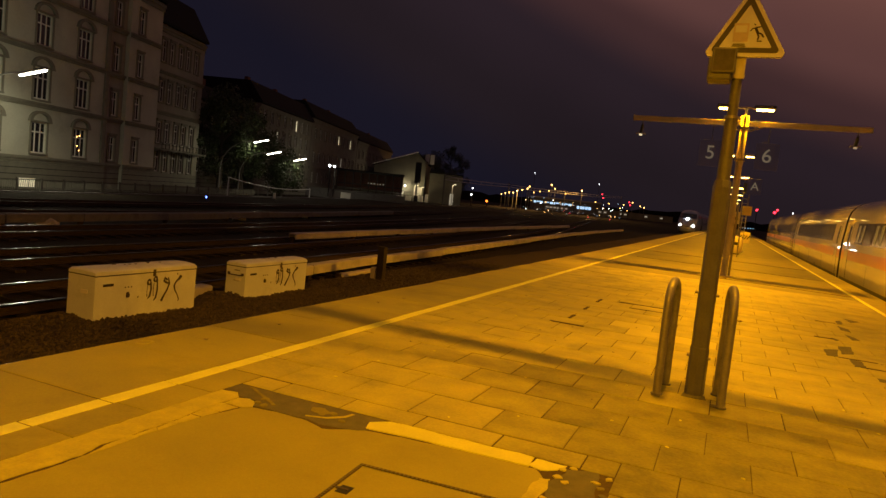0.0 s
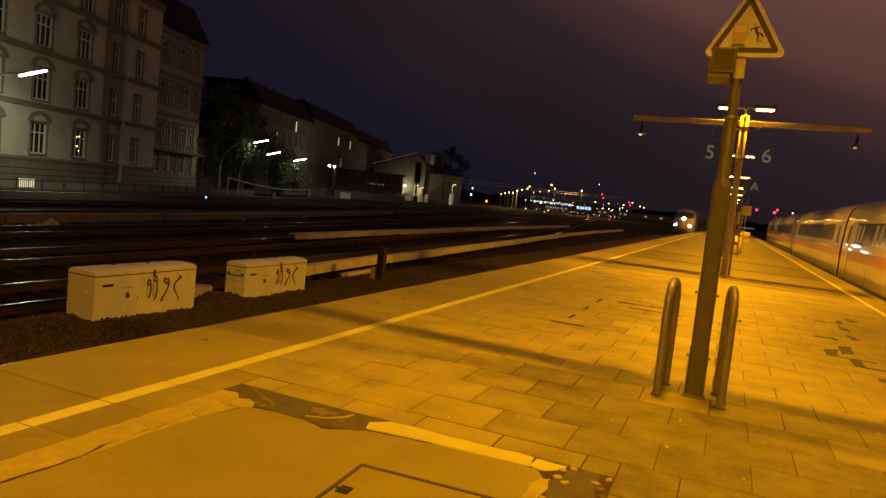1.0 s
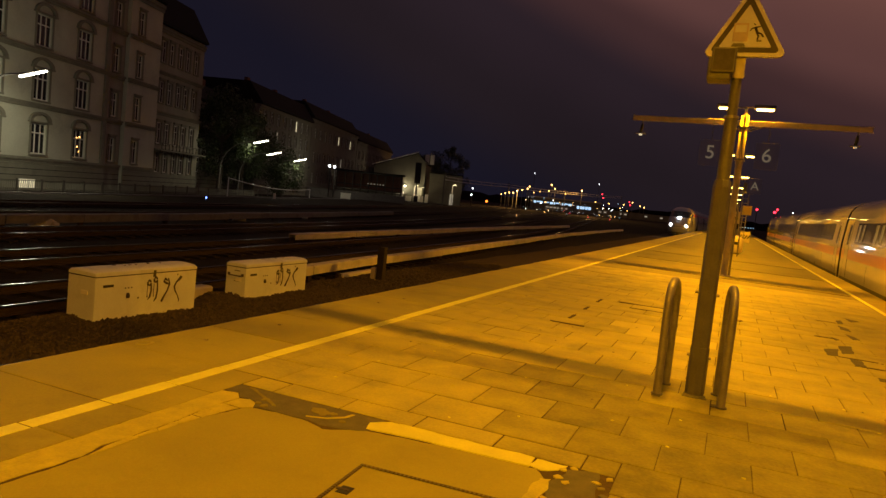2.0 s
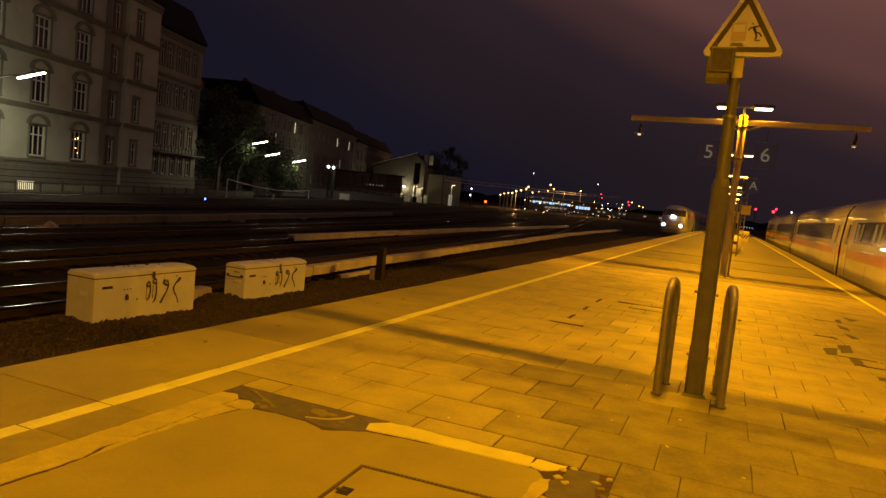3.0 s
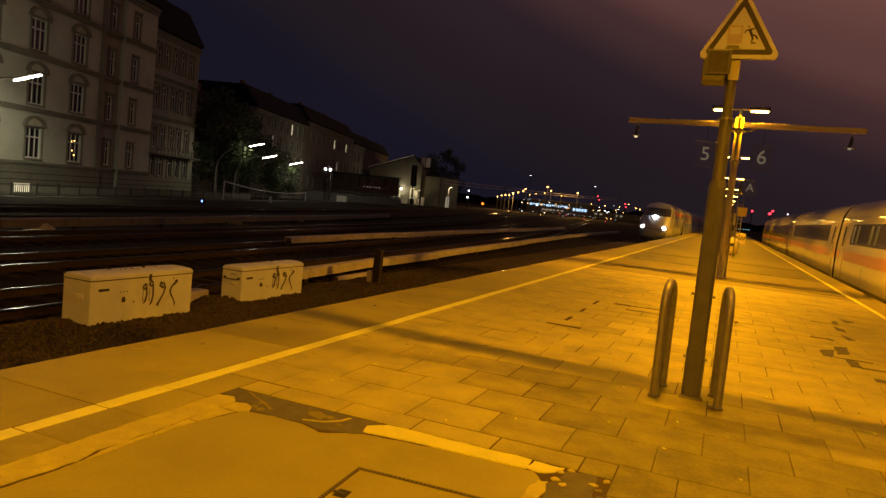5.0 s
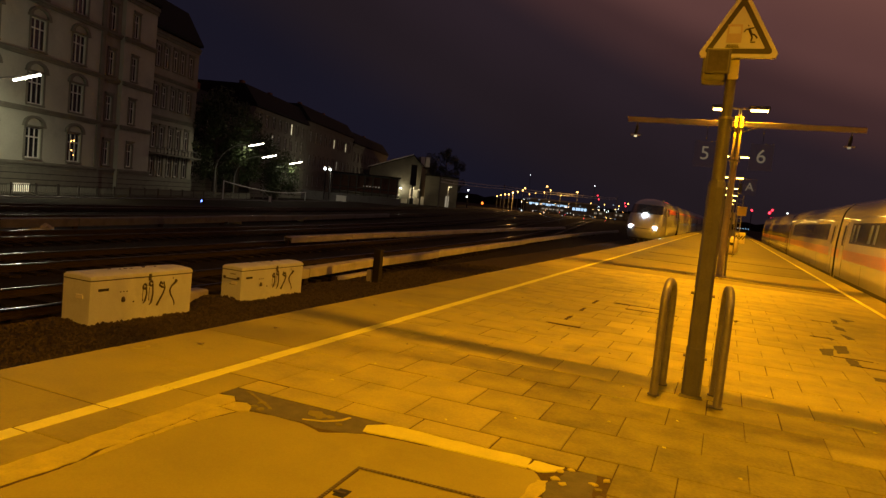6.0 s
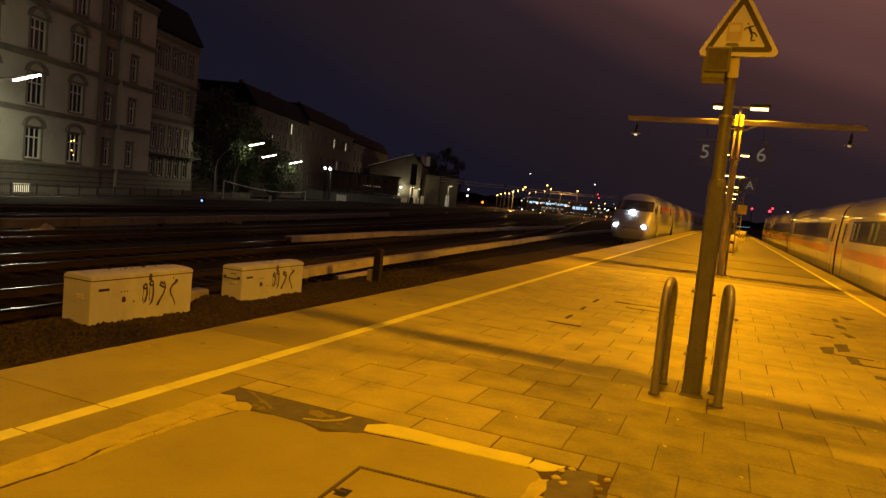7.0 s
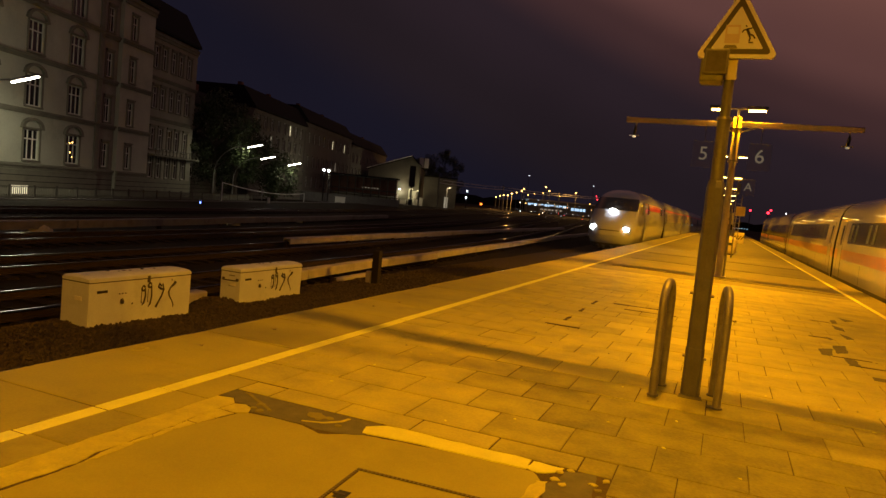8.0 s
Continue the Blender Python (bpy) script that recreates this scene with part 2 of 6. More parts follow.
def tube(bm, pts, radii, seg=10, caps=True):
    """A round bar through the points."""
    pts = [Vector(p) for p in pts]
    if not isinstance(radii, (list, tuple)):
        radii = [radii] * len(pts)
    rings = []
    a = None
    for i, p in enumerate(pts):
        d = (pts[min(i + 1, len(pts) - 1)] - pts[max(i - 1, 0)]).normalized()
        if a is None:
            a = d.cross(Vector((0, 0, 1)) if abs(d.z) < 0.95 else Vector((1, 0, 0))).normalized()
        else:
            a = (a - d * a.dot(d)).normalized()
        b = d.cross(a)
        rings.append([bm.verts.new(p + (a * math.cos(k * 2 * math.pi / seg) + b * math.sin(k * 2 * math.pi / seg)) * radii[i]) for k in range(seg)])
    for r0, r1 in zip(rings, rings[1:]):
        for k in range(seg):
            bm.faces.new((r0[k], r0[(k + 1) % seg], r1[(k + 1) % seg], r1[k]))
    if caps:
        bm.faces.new(rings[0][::-1])
        bm.faces.new(rings[-1])
    return bm


def sweep(bm, path, prof, closed=True):
    """Carries a profile of (across, up) along level points."""
    rings = []
    for i, p in enumerate(path):
        d = Vector(path[min(i + 1, len(path) - 1)]) - Vector(path[max(i - 1, 0)])
        side = Vector((d.y, -d.x, 0)).normalized()
        rings.append([bm.verts.new(Vector(p) + side * a + Vector((0, 0, u))) for a, u in prof])
    n = len(prof)
    for r0, r1 in zip(rings, rings[1:]):
        for k in range(n if closed else n - 1):
            bm.faces.new((r0[k], r0[(k + 1) % n], r1[(k + 1) % n], r1[k]))
    if closed:
        bm.faces.new(rings[0][::-1])
        bm.faces.new(rings[-1])
    return bm


def slab_shape(pts, z0, z1, wobble=0.0, step=0.06, seed=0):
    """A flat slab with an outline through the points, roughened between them."""
    bm = bmesh.new()
    out = []
    for i, p in enumerate(pts):
        a, b = Vector((*p, 0)), Vector((*pts[(i + 1) % len(pts)], 0))
        n = max(1, int((b - a).length / step))
        side = Vector((-(b - a).y, (b - a).x, 0)).normalized()
        for k in range(n):
            q = a.lerp(b, k / n)
            out.append(q + side * (noise.noise((q.x * 7 + seed, q.y * 7, seed)) * wobble + noise.noise((q.x * 23, q.y * 23 + seed, 3)) * wobble * 0.5))
    lo = [bm.verts.new((q.x, q.y, z0)) for q in out]
    hi = [bm.verts.new((q.x, q.y, z1)) for q in out]
    f = bm.faces.new(hi)
    for k in range(len(out)):
        j = (k + 1) % len(out)
        bm.faces.new((lo[k], lo[j], hi[j], hi[k]))
    bmesh.ops.triangulate(bm, faces=[f])
    return bm


def text_mesh(name, body, size, material, depth=0.004):
    cu = bpy.data.curves.new(name, "FONT")
    cu.body, cu.size, cu.extrude, cu.align_x, cu.align_y = body, size, depth, "CENTER", "CENTER"
    ob = bpy.data.objects.new(name, cu)
    scene.collection.objects.link(ob)
    me = bpy.data.meshes.new_from_object(ob.evaluated_get(bpy.context.evaluated_depsgraph_get()))
    bpy.data.objects.remove(ob)
    me.name = name
    me.materials.clear()
    me.materials.append(M[material])
    return me


# the street on the far side of the yard runs at an angle to the platform
STREET_TURN = radians(-16.5)
U = Vector((math.sin(STREET_TURN), math.cos(STREET_TURN), 0))
N = Vector((-math.cos(STREET_TURN), math.sin(STREET_TURN), 0))
STREET_Z = -1.35


def at_street(s, d, z=STREET_Z):
    """Pose on the street: s metres along it, d metres across from the eye; local x runs along it, local y away."""
    p = U * s + N * d
    return Matrix.Translation((p.x, p.y, z)) @ pose(0, 0, 0, 0, 0, 90 - math.degrees(STREET_TURN))


RAIL_Z, BED_Z = -0.76, -0.95
EDGE_L, EDGE_R = -4.83, 4.05


# ---------------------------------------------------------------- ground and yard
def build_ground():
    bm = bmesh.new()
    ds = [-2500, -300, -60, -20, 0, 10, 20, 29.5, 31, 60, 120, 400, 2500]
    ss = [-2500, -400, -60, 0, 40, 80, 120, 180, 260, 400, 800, 2500]
    g = [[bm.verts.new((*(U * s + N * d).xy, BED_Z - 0.03 if d < 30 else STREET_Z)) for d in ds] for s in ss]
    for i in range(len(ss) - 1):
        for j in range(len(ds) - 1):
            bm.faces.new((g[i][j], g[i + 1][j], g[i + 1][j + 1], g[i][j + 1]))
    solid("ground", bm, "ground", "dark earth and old ballast of the railway yard", "ground", "structure")


def bed_height(x, y):
    """Ballast beside the platform track, banked up round the cabinets."""
    h = BED_Z + 0.02 + 0.05 * noise.noise((x * 0.9, y * 0.9, 1)) + 0.03 * noise.noise((x * 3, y * 3, 5))
    for cx, cy, rise, wx, wy in ((-8.25, 8.2, 0.09, 0.5, 2.2), (-8.3, 11.9, 0.10, 0.5, 2.2), (-8.9, 6.95, 0.14, 0.25, 0.5), (-8.85, 10.3, 0.20, 0.2, 0.35)):
        h += rise * math.exp(-((x - cx) ** 2 / wx + (y - cy) ** 2 / wy))
    h += 0.04 * math.exp(-((x + 8.0) ** 2 / 0.3))
    return h


def build_ballast():
    bm = bmesh.new()
    xs = [-9.5 + 0.12 * i for i in range(38)]
    ys = [1.0 + 0.16 * i for i in range(120)] + [20.5 + 1.5 * i for i in range(70)]
    g = [[bm.verts.new((x, y, bed_height(x, y) if x < -5.2 else -0.9)) for x in xs] for y in ys]
    for i in range(len(ys) - 1):
        for j in range(len(xs) - 1):
            bm.faces.new((g[i][j], g[i][j + 1], g[i + 1][j + 1], g[i + 1][j]))
    solid("ballast_bed", bm, "ballast", "brown crushed stone bed beside the platform track", "ballast", "stuff", smooth=True)
    rng = np.random.default_rng(4)
    base = np.array([(1, 0, 0), (-1, 0, 0), (0, 1, 0), (0, -1, 0), (0, 0, 1), (0, 0, -1)], float)
    tri = np.array([(0, 2, 4), (2, 1, 4), (1, 3, 4), (3, 0, 4), (2, 0, 5), (1, 2, 5), (3, 1, 5), (0, 3, 5)])
    vs, fs = [], []
    for k in range(17000):
        x = rng.uniform(-9.4, -7.0)
        y = 3.5 + 22 * rng.random() ** 1.5
        r = rng.uniform(0.014, 0.034)
        v = base * rng.uniform(0.6, 1.25, (6, 3)) * r
        q = Euler(rng.uniform(0, 6.28, 3)).to_matrix()
        v = v @ np.array(q) + (x, y, bed_height(x, y) + r * 0.35)
        fs.append(tri + 6 * k)
        vs.append(v)
    me = bpy.data.meshes.new("ballast_stones")
    me.from_pydata(np.concatenate(vs).tolist(), [], np.concatenate(fs).tolist())
    me.materials.append(M["stones"])
    tagged(new("ballast_stones", me), "loose brown crushed stones beside the platform", "ballast", kind="stuff")


RAIL_PROFILE = [(-0.07, -0.16), (0.07, -0.16), (0.07, -0.145), (0.012, -0.12), (0.012, -0.04), (0.036, -0.03), (0.036, -0.005), (0.028, 0), (-0.028, 0), (-0.036, -0.005), (-0.036, -0.03), (-0.012, -0.04), (-0.012, -0.12), (-0.07, -0.145)]


def curve_x(x0, slope, bend):
    """The centre line of a yard track: it bends away, then runs straight."""
    def x(y):
        k = min(y, 70.0)
        return x0 - slope * k - bend * k * k - (slope + 2 * bend * k) * (y - k)
    return x


def build_track(fx, y0, y1, label, step=4.0, sleepers=True):
    root = thing("railway_track", Matrix.Identity(4), label, "track", "tracks of the yard")
    ys = [y0 + step * i for i in range(int((y1 - y0) / step) + 1)]
    for side in (-0.7525, 0.7525):
        bm = bmesh.new()
        sweep(bm, [(fx(y) + side, y, RAIL_Z) for y in ys], RAIL_PROFILE)
        for f in bm.faces:
            f.material_index = int(all(v.co.z > RAIL_Z - 0.032 for v in f.verts))
        part("rail", bm, ["rust", "rail"], root)
    if sleepers:
        bm = bmesh.new()
        y = max(y0, 1.0)
        while y < min(y1, 90):
            x = fx(y)
            box(bm, x - 1.25, x + 1.25, y - 0.12, y + 0.12, BED_Z - 0.02, BED_Z + 0.03)
            y += 0.63
        tagged(part("sleeper_run", bm, "sleeper", root), "dark oiled sleepers in ballast", kind="stuff")


def cover_board(path, width, z0, z1, label, lengths=5.0, material="trough"):
    """A run of pale boards that covers a conductor rail, on short feet."""
    root = thing("conductor_rail_cover", Matrix.Identity(4), label, "rail cover", "conductor rail covers")
    pts = [Vector((x, y, 0)) for x, y in path]
    fine = []
    for a, b in zip(pts, pts[1:]):
        n = max(1, round((b - a).length / lengths))
        fine += [a.lerp(b, k / n) for k in range(n)]
    fine.append(pts[-1])
    w = width / 2
    for k, (a, b) in enumerate(zip(fine, fine[1:])):
        d = (b - a).normalized() * 0.02
        bm = bmesh.new()
        dz = 0.012 * math.sin(k * 2.3)
        sweep(bm, [a + d + Vector((0, 0, z0 + dz)), b - d + Vector((0, 0, z0 + dz))], [(-w, 0.05), (-w, z1 - z0 - 0.03), (-w + 0.03, z1 - z0), (w - 0.03, z1 - z0), (w, z1 - z0 - 0.03), (w, 0.0), (w - 0.025, 0.0), (w - 0.03, z1 - z0 - 0.05), (-w + 0.03, z1 - z0 - 0.05), (-w + 0.025, 0.05)])
        part("cover_plank", bm, material, root)
        bm = abox(-0.06, 0.06, -0.08, 0.08, 0, z0 - BED_Z + 0.1)
        foot = part("foot", bm, "rust", root)
        foot.matrix_basis = Matrix.Translation((a.x, a.y, BED_Z))
    return root


def build_yard():
    w = thing("yard_edge_wall", at_street(-10, 30.55, BED_Z - 0.45), "low dark concrete wall along the street side", "wall")
    for k in range(26):
        part("wall_panel", abox(k * 5.0, k * 5.0 + 4.97, 0, 0.3, 0, 0.42, 0.02), "wall_conc", w)
    build_ground()
    build_ballast()
    build_track(lambda y: -6.34, -40, 420, "platform track with steel rails in brown ballast", 20)
    build_track(curve_x(-10.55, 0.012, 0.0010), -12, 330, "steel rails of a yard track curving away")
    build_track(curve_x(-14.5, 0.016, 0.0011), -12, 330, "steel rails of a yard track, worn bright")
    build_track(curve_x(-18.9, 0.03, 0.0011), -12, 330, "steel rails of a yard track, worn bright")
    build_track(curve_x(-23.6, 0.05, 0.0012), -12, 330, "steel rails of a yard track in the dark")
    build_track(curve_x(-28.0, 0.10, 0.0010), -12, 330, "steel rails of a yard track beside the street fence")
    for x0, s0, y0, y1 in ((-24.0, -0.02, 95, 250), (-19.0, -0.11, 110, 260), (-30.0, 0.02, 120, 250), (-34.0, -0.07, 130, 300)):
        build_track(lambda y: x0 - 0.0009 * y * y * 0.6 + s0 * (y - y0), y0, y1, "worn rails of a turnout crossing the far yard", 8.0, False)
    build_track(lambda y: 6.17, -40, 420, "platform track under the standing train", 20)
    cover_board([(-8.95, 8.4), (-9.1, 10.4)], 0.30, -0.82, -0.60, "short weathered board covering a conductor rail between cabinets")
    cover_board([(-9.6, 13.0), (-9.8, 14.9), (-10.2, 19.5), (-10.45, 25), (-11.2, 36.6), (-12.5, 57), (-13.1, 75), (-13.4, 95)], 0.30, -0.80, -0.56, "weathered pale boards covering a conductor rail")
    cover_board([(-15.7, 22.5), (-16.3, 33), (-17.2, 53), (-17.9, 82)], 0.32, -0.78, -0.54, "pale boards covering a conductor rail")
    cover_board([(-16.35, 24.5), (-16.95, 36), (-17.6, 50)], 0.18, -0.92, -0.84, "low narrow boards beside a conductor rail")
    # darker material than the other runs: weaker light is put into the boards
    cover_board([(-20.3, 0), (-21.4, 14.8), (-21.9, 18.1), (-23.7, 28.1), (-26.5, 43.6), (-29.5, 58)], 0.34, -0.80, -0.50, "grey boards covering a conductor rail, darkened for weak light", 5.0, "wall_conc")
    cover_board([(-9.55, 16.0), (-9.7, 18.5)], 0.22, -0.93, -0.84, "short low cover board lying on ballast")
    # marker post
    post = thing("marker_post", pose(-8.68, 16.75, -0.95), "dark timber marker post standing in ballast", "post")
    part("post", abox(-0.10, 0.10, -0.1, 0.1, 0, 0.94, 0.02), "dark_timber", post)
    part("foot_block", abox(-0.24, -0.105, -0.16, 0.02, 0, 0.36, 0.02), "trough", post, "pale concrete foot block")
    # pale lumps beside the far conductor rail, a low blue signal and a short pale stake
    for x, y, size in ((-21.8, 16.6, 0.42), (-24.4, 30.0, 0.34), (-25.9, 38.5, 0.28)):
        bm = bmesh.new()
        bmesh.ops.create_icosphere(bm, subdivisions=2, radius=1.0)
        for v in bm.verts:
            k = 1 + 0.25 * noise.noise(v.co * 1.7 + Vector((x, y, 0)))
            v.co = Vector((v.co.x * size, v.co.y * size * 1.3, max(-0.3, v.co.z) * size * 0.75)) * k
        solid("ballast_heap", bm, "trough", "pale rounded heap of stone beside the rails", "heap", m=pose(x, y, BED_Z + 0.06), group="pale heaps in the yard", smooth=True)
    b = thing("ground_signal", pose(-39.8, 44.7, BED_Z - 0.03), "low ground signal with a small blue light", "signal")
    part("box", abox(-0.14, 0.14, -0.1, 0.1, 0, 0.5, 0.02), "black", b)
    part("lens", abox(-0.07, 0.07, -0.115, -0.1, 0.2, 0.36, 0.006), "far_blue", b, "small glowing blue lens")
    k = thing("track_stake", pose(-47.1, 63.5, BED_Z - 0.03), "short pale stake beside the rails", "stake")
    part("stake", abox(-0.12, 0.12, -0.08, 0.08, 0, 0.72, 0.02), "sign_white", k)
    part("foot", abox(-0.2, 0.2, -0.16, 0.16, 0, 0.1, 0.02), "wall_conc", k)


# ---------------------------------------------------------------- cabinets
def build_cabinet(m, length, depth, height, label, handle=False):
    c = thing("trackside_cabinet", m, label, "cabinet", "cabinets beside the track")
    t = height - 0.085
    part("body", abox(0, depth, 0, length, 0, t, 0.010), "cabinet", c)
    bm = bmesh.new()
    prof = [(0.0, t + 0.012), (0.0, height - 0.02), (0.02, height), (depth * 0.3, height + 0.022), (depth * 0.62, height + 0.024), (depth - 0.03, height + 0.006), (depth + 0.004, height - 0.016), (depth + 0.004, t + 0.012)]
    ends = []
    for y, drop, pull in ((-0.002, 0.016, 0.5), (0.03, 0.0, 0.9), (0.10, 0.0, 1.0), (length - 0.10, 0.0, 1.0), (length - 0.03, 0.0, 0.9), (length + 0.002, 0.016, 0.5)):
        ends.append([bm.verts.new((x, y, z if z < t + 0.02 else height - 0.02 - drop + (z - height + 0.02) * pull)) for x, z in prof])
    for a, b in zip(ends, ends[1:]):
        for i in range(len(prof) - 1):
            bm.faces.new((a[i], a[i + 1], b[i + 1], b[i]))
        bm.faces.new((a[-1], a[0], b[0], b[-1]))
    bm.faces.new(ends[0])
    bm.faces.new(ends[-1])
    part("lid", bm, "cabinet", c, "slightly domed pale lid", smooth=True)
    rng = random.Random(int(length * 100))
    for k in range(7):
        y, x = length * rng.uniform(0.3, 0.75), depth * rng.uniform(0.25, 0.6)
        part("leaf_litter", slab_shape([(x + 0.02 * math.cos(a) * rng.uniform(0.4, 1.4), y + 0.03 * math.sin(a) * rng.uniform(0.4, 1.4)) for a in (0, 1.2, 2.5, 3.7, 5.0)], height + 0.01, height + 0.030, 0.004, 0.03, k), "sign_dark", c)
    f = depth + 0.002
    part("lid_seam", abox(-0.0015, depth + 0.0015, -0.0015, length + 0.0015, t - 0.003, t + 0.012), "black", c)
    part("latch", abox(f - 0.04, f + 0.012, length * 0.53, length * 0.53 + 0.05, t - 0.06, t + 0.05, 0.006), "iron", c, "dark metal latch")
    part("vent_slot", abox(f - 0.03, f + 0.002, 0.14, 0.33, t - 0.16, t - 0.12), "black", c)
    part("type_plate", abox(depth * 0.5, depth * 0.5 + 0.14, -0.008, 0.02, t - 0.27, t - 0.21, 0.003), "sign_white", c, "small white plate")
    if handle:
        for x in (depth * 0.15, depth * 0.85):
            part("handle_mount", abox(x - 0.025, x + 0.025, -0.02, 0.01, t - 0.17, t - 0.12, 0.005), "iron", c)
        part("handle", tube(bmesh.new(), [(depth * 0.15, -0.02, t - 0.14), (depth * 0.2, -0.045, t - 0.16), (depth * 0.8, -0.045, t - 0.16), (depth * 0.85, -0.02, t - 0.14)], 0.011, 8), "iron", c, "dark bow handle")
        for z in (0.05, 0.25):
            part("small_plate", abox(depth * 0.42, depth * 0.7, -0.005, 0.01, t - z - 0.03, t - z - 0.01, 0.002), "galv", c)
    # scrawl of dark strokes with runs
    def stroke(points, widths):
        part("scrawl_stroke", tube(bmesh.new(), [(depth - 0.002, y, z) for y, z in points], [w * 1.25 for w in widths], 6), "sign_dark", c)

    k = length / 2.06
    h = t - 0.12 * height / 0.85
    q = height / 0.85
    for y0, h0, fall in ((1.02, 0.0, 0.30), (1.15, 0.04, 0.34)):
        loop = [((y0 + 0.034 * math.cos(a)) * k, h + q * (h0 - 0.03 + 0.04 * math.sin(a))) for a in [0.2 + i * 0.7 for i in range(9)]]
        stroke(loop, [0.010 + 0.004 * (i % 3) for i in range(9)])
        stroke([((y0 + 0.035) * k, h + q * (h0 - 0.03)), ((y0 + 0.045) * k, h - q * fall * 0.5), ((y0 + 0.02) * k, h - q * fall * 0.85), ((y0 - 0.02) * k, h - q * fall)], (0.010, 0.012, 0.014, 0.006))
        stroke([((y0 - 0.03) * k, h - q * 0.05), ((y0 - 0.035) * k, h - q * 0.2), ((y0 - 0.03) * k, h - q * 0.26)], (0.006, 0.005, 0.009))
    stroke([(1.40 * k, h - q * 0.02), (1.35 * k, h + q * 0.02), (1.33 * k, h - q * 0.03), (1.38 * k, h - q * 0.06), (1.44 * k, h - q * 0.08)], (0.012, 0.017, 0.016, 0.017, 0.010))
    stroke([(1.42 * k, h + q * 0.02), (1.45 * k, h - q * 0.08), (1.41 * k, h - q * 0.18), (1.34 * k, h - q * 0.28), (1.29 * k, h - q * 0.36)], (0.010, 0.012, 0.012, 0.014, 0.018))
    stroke([(1.70 * k, h + q * 0.03), (1.67 * k, h - q * 0.01), (1.60 * k, h - q * 0.06), (1.56 * k, h - q * 0.13), (1.58 * k, h - q * 0.20)], (0.024, 0.020, 0.013, 0.015, 0.012))
    stroke([(1.58 * k, h - q * 0.20), (1.64 * k, h - q * 0.28), (1.68 * k, h - q * 0.36), (1.67 * k, h - q * 0.40)], (0.012, 0.009, 0.010, 0.006))
    stroke([(1.62 * k, h + q * 0.08), (1.625 * k, h + q * 0.05)], (0.008, 0.006))
    stroke([(0.60 * k, h - q * 0.15), (0.605 * k, h - q * 0.19), (0.605 * k, h - q * 0.23)], (0.018, 0.028, 0.024))
    for y in (0.54, 0.60, 0.66):
        stroke([(y * k, h - q * 0.07), ((y + 0.018) * k, h - q * 0.075)], (0.008, 0.010))
    stroke([(0.80 * k, h - q * 0.24), (0.81 * k, h - q * 0.25)], (0.012, 0.014))
    return c


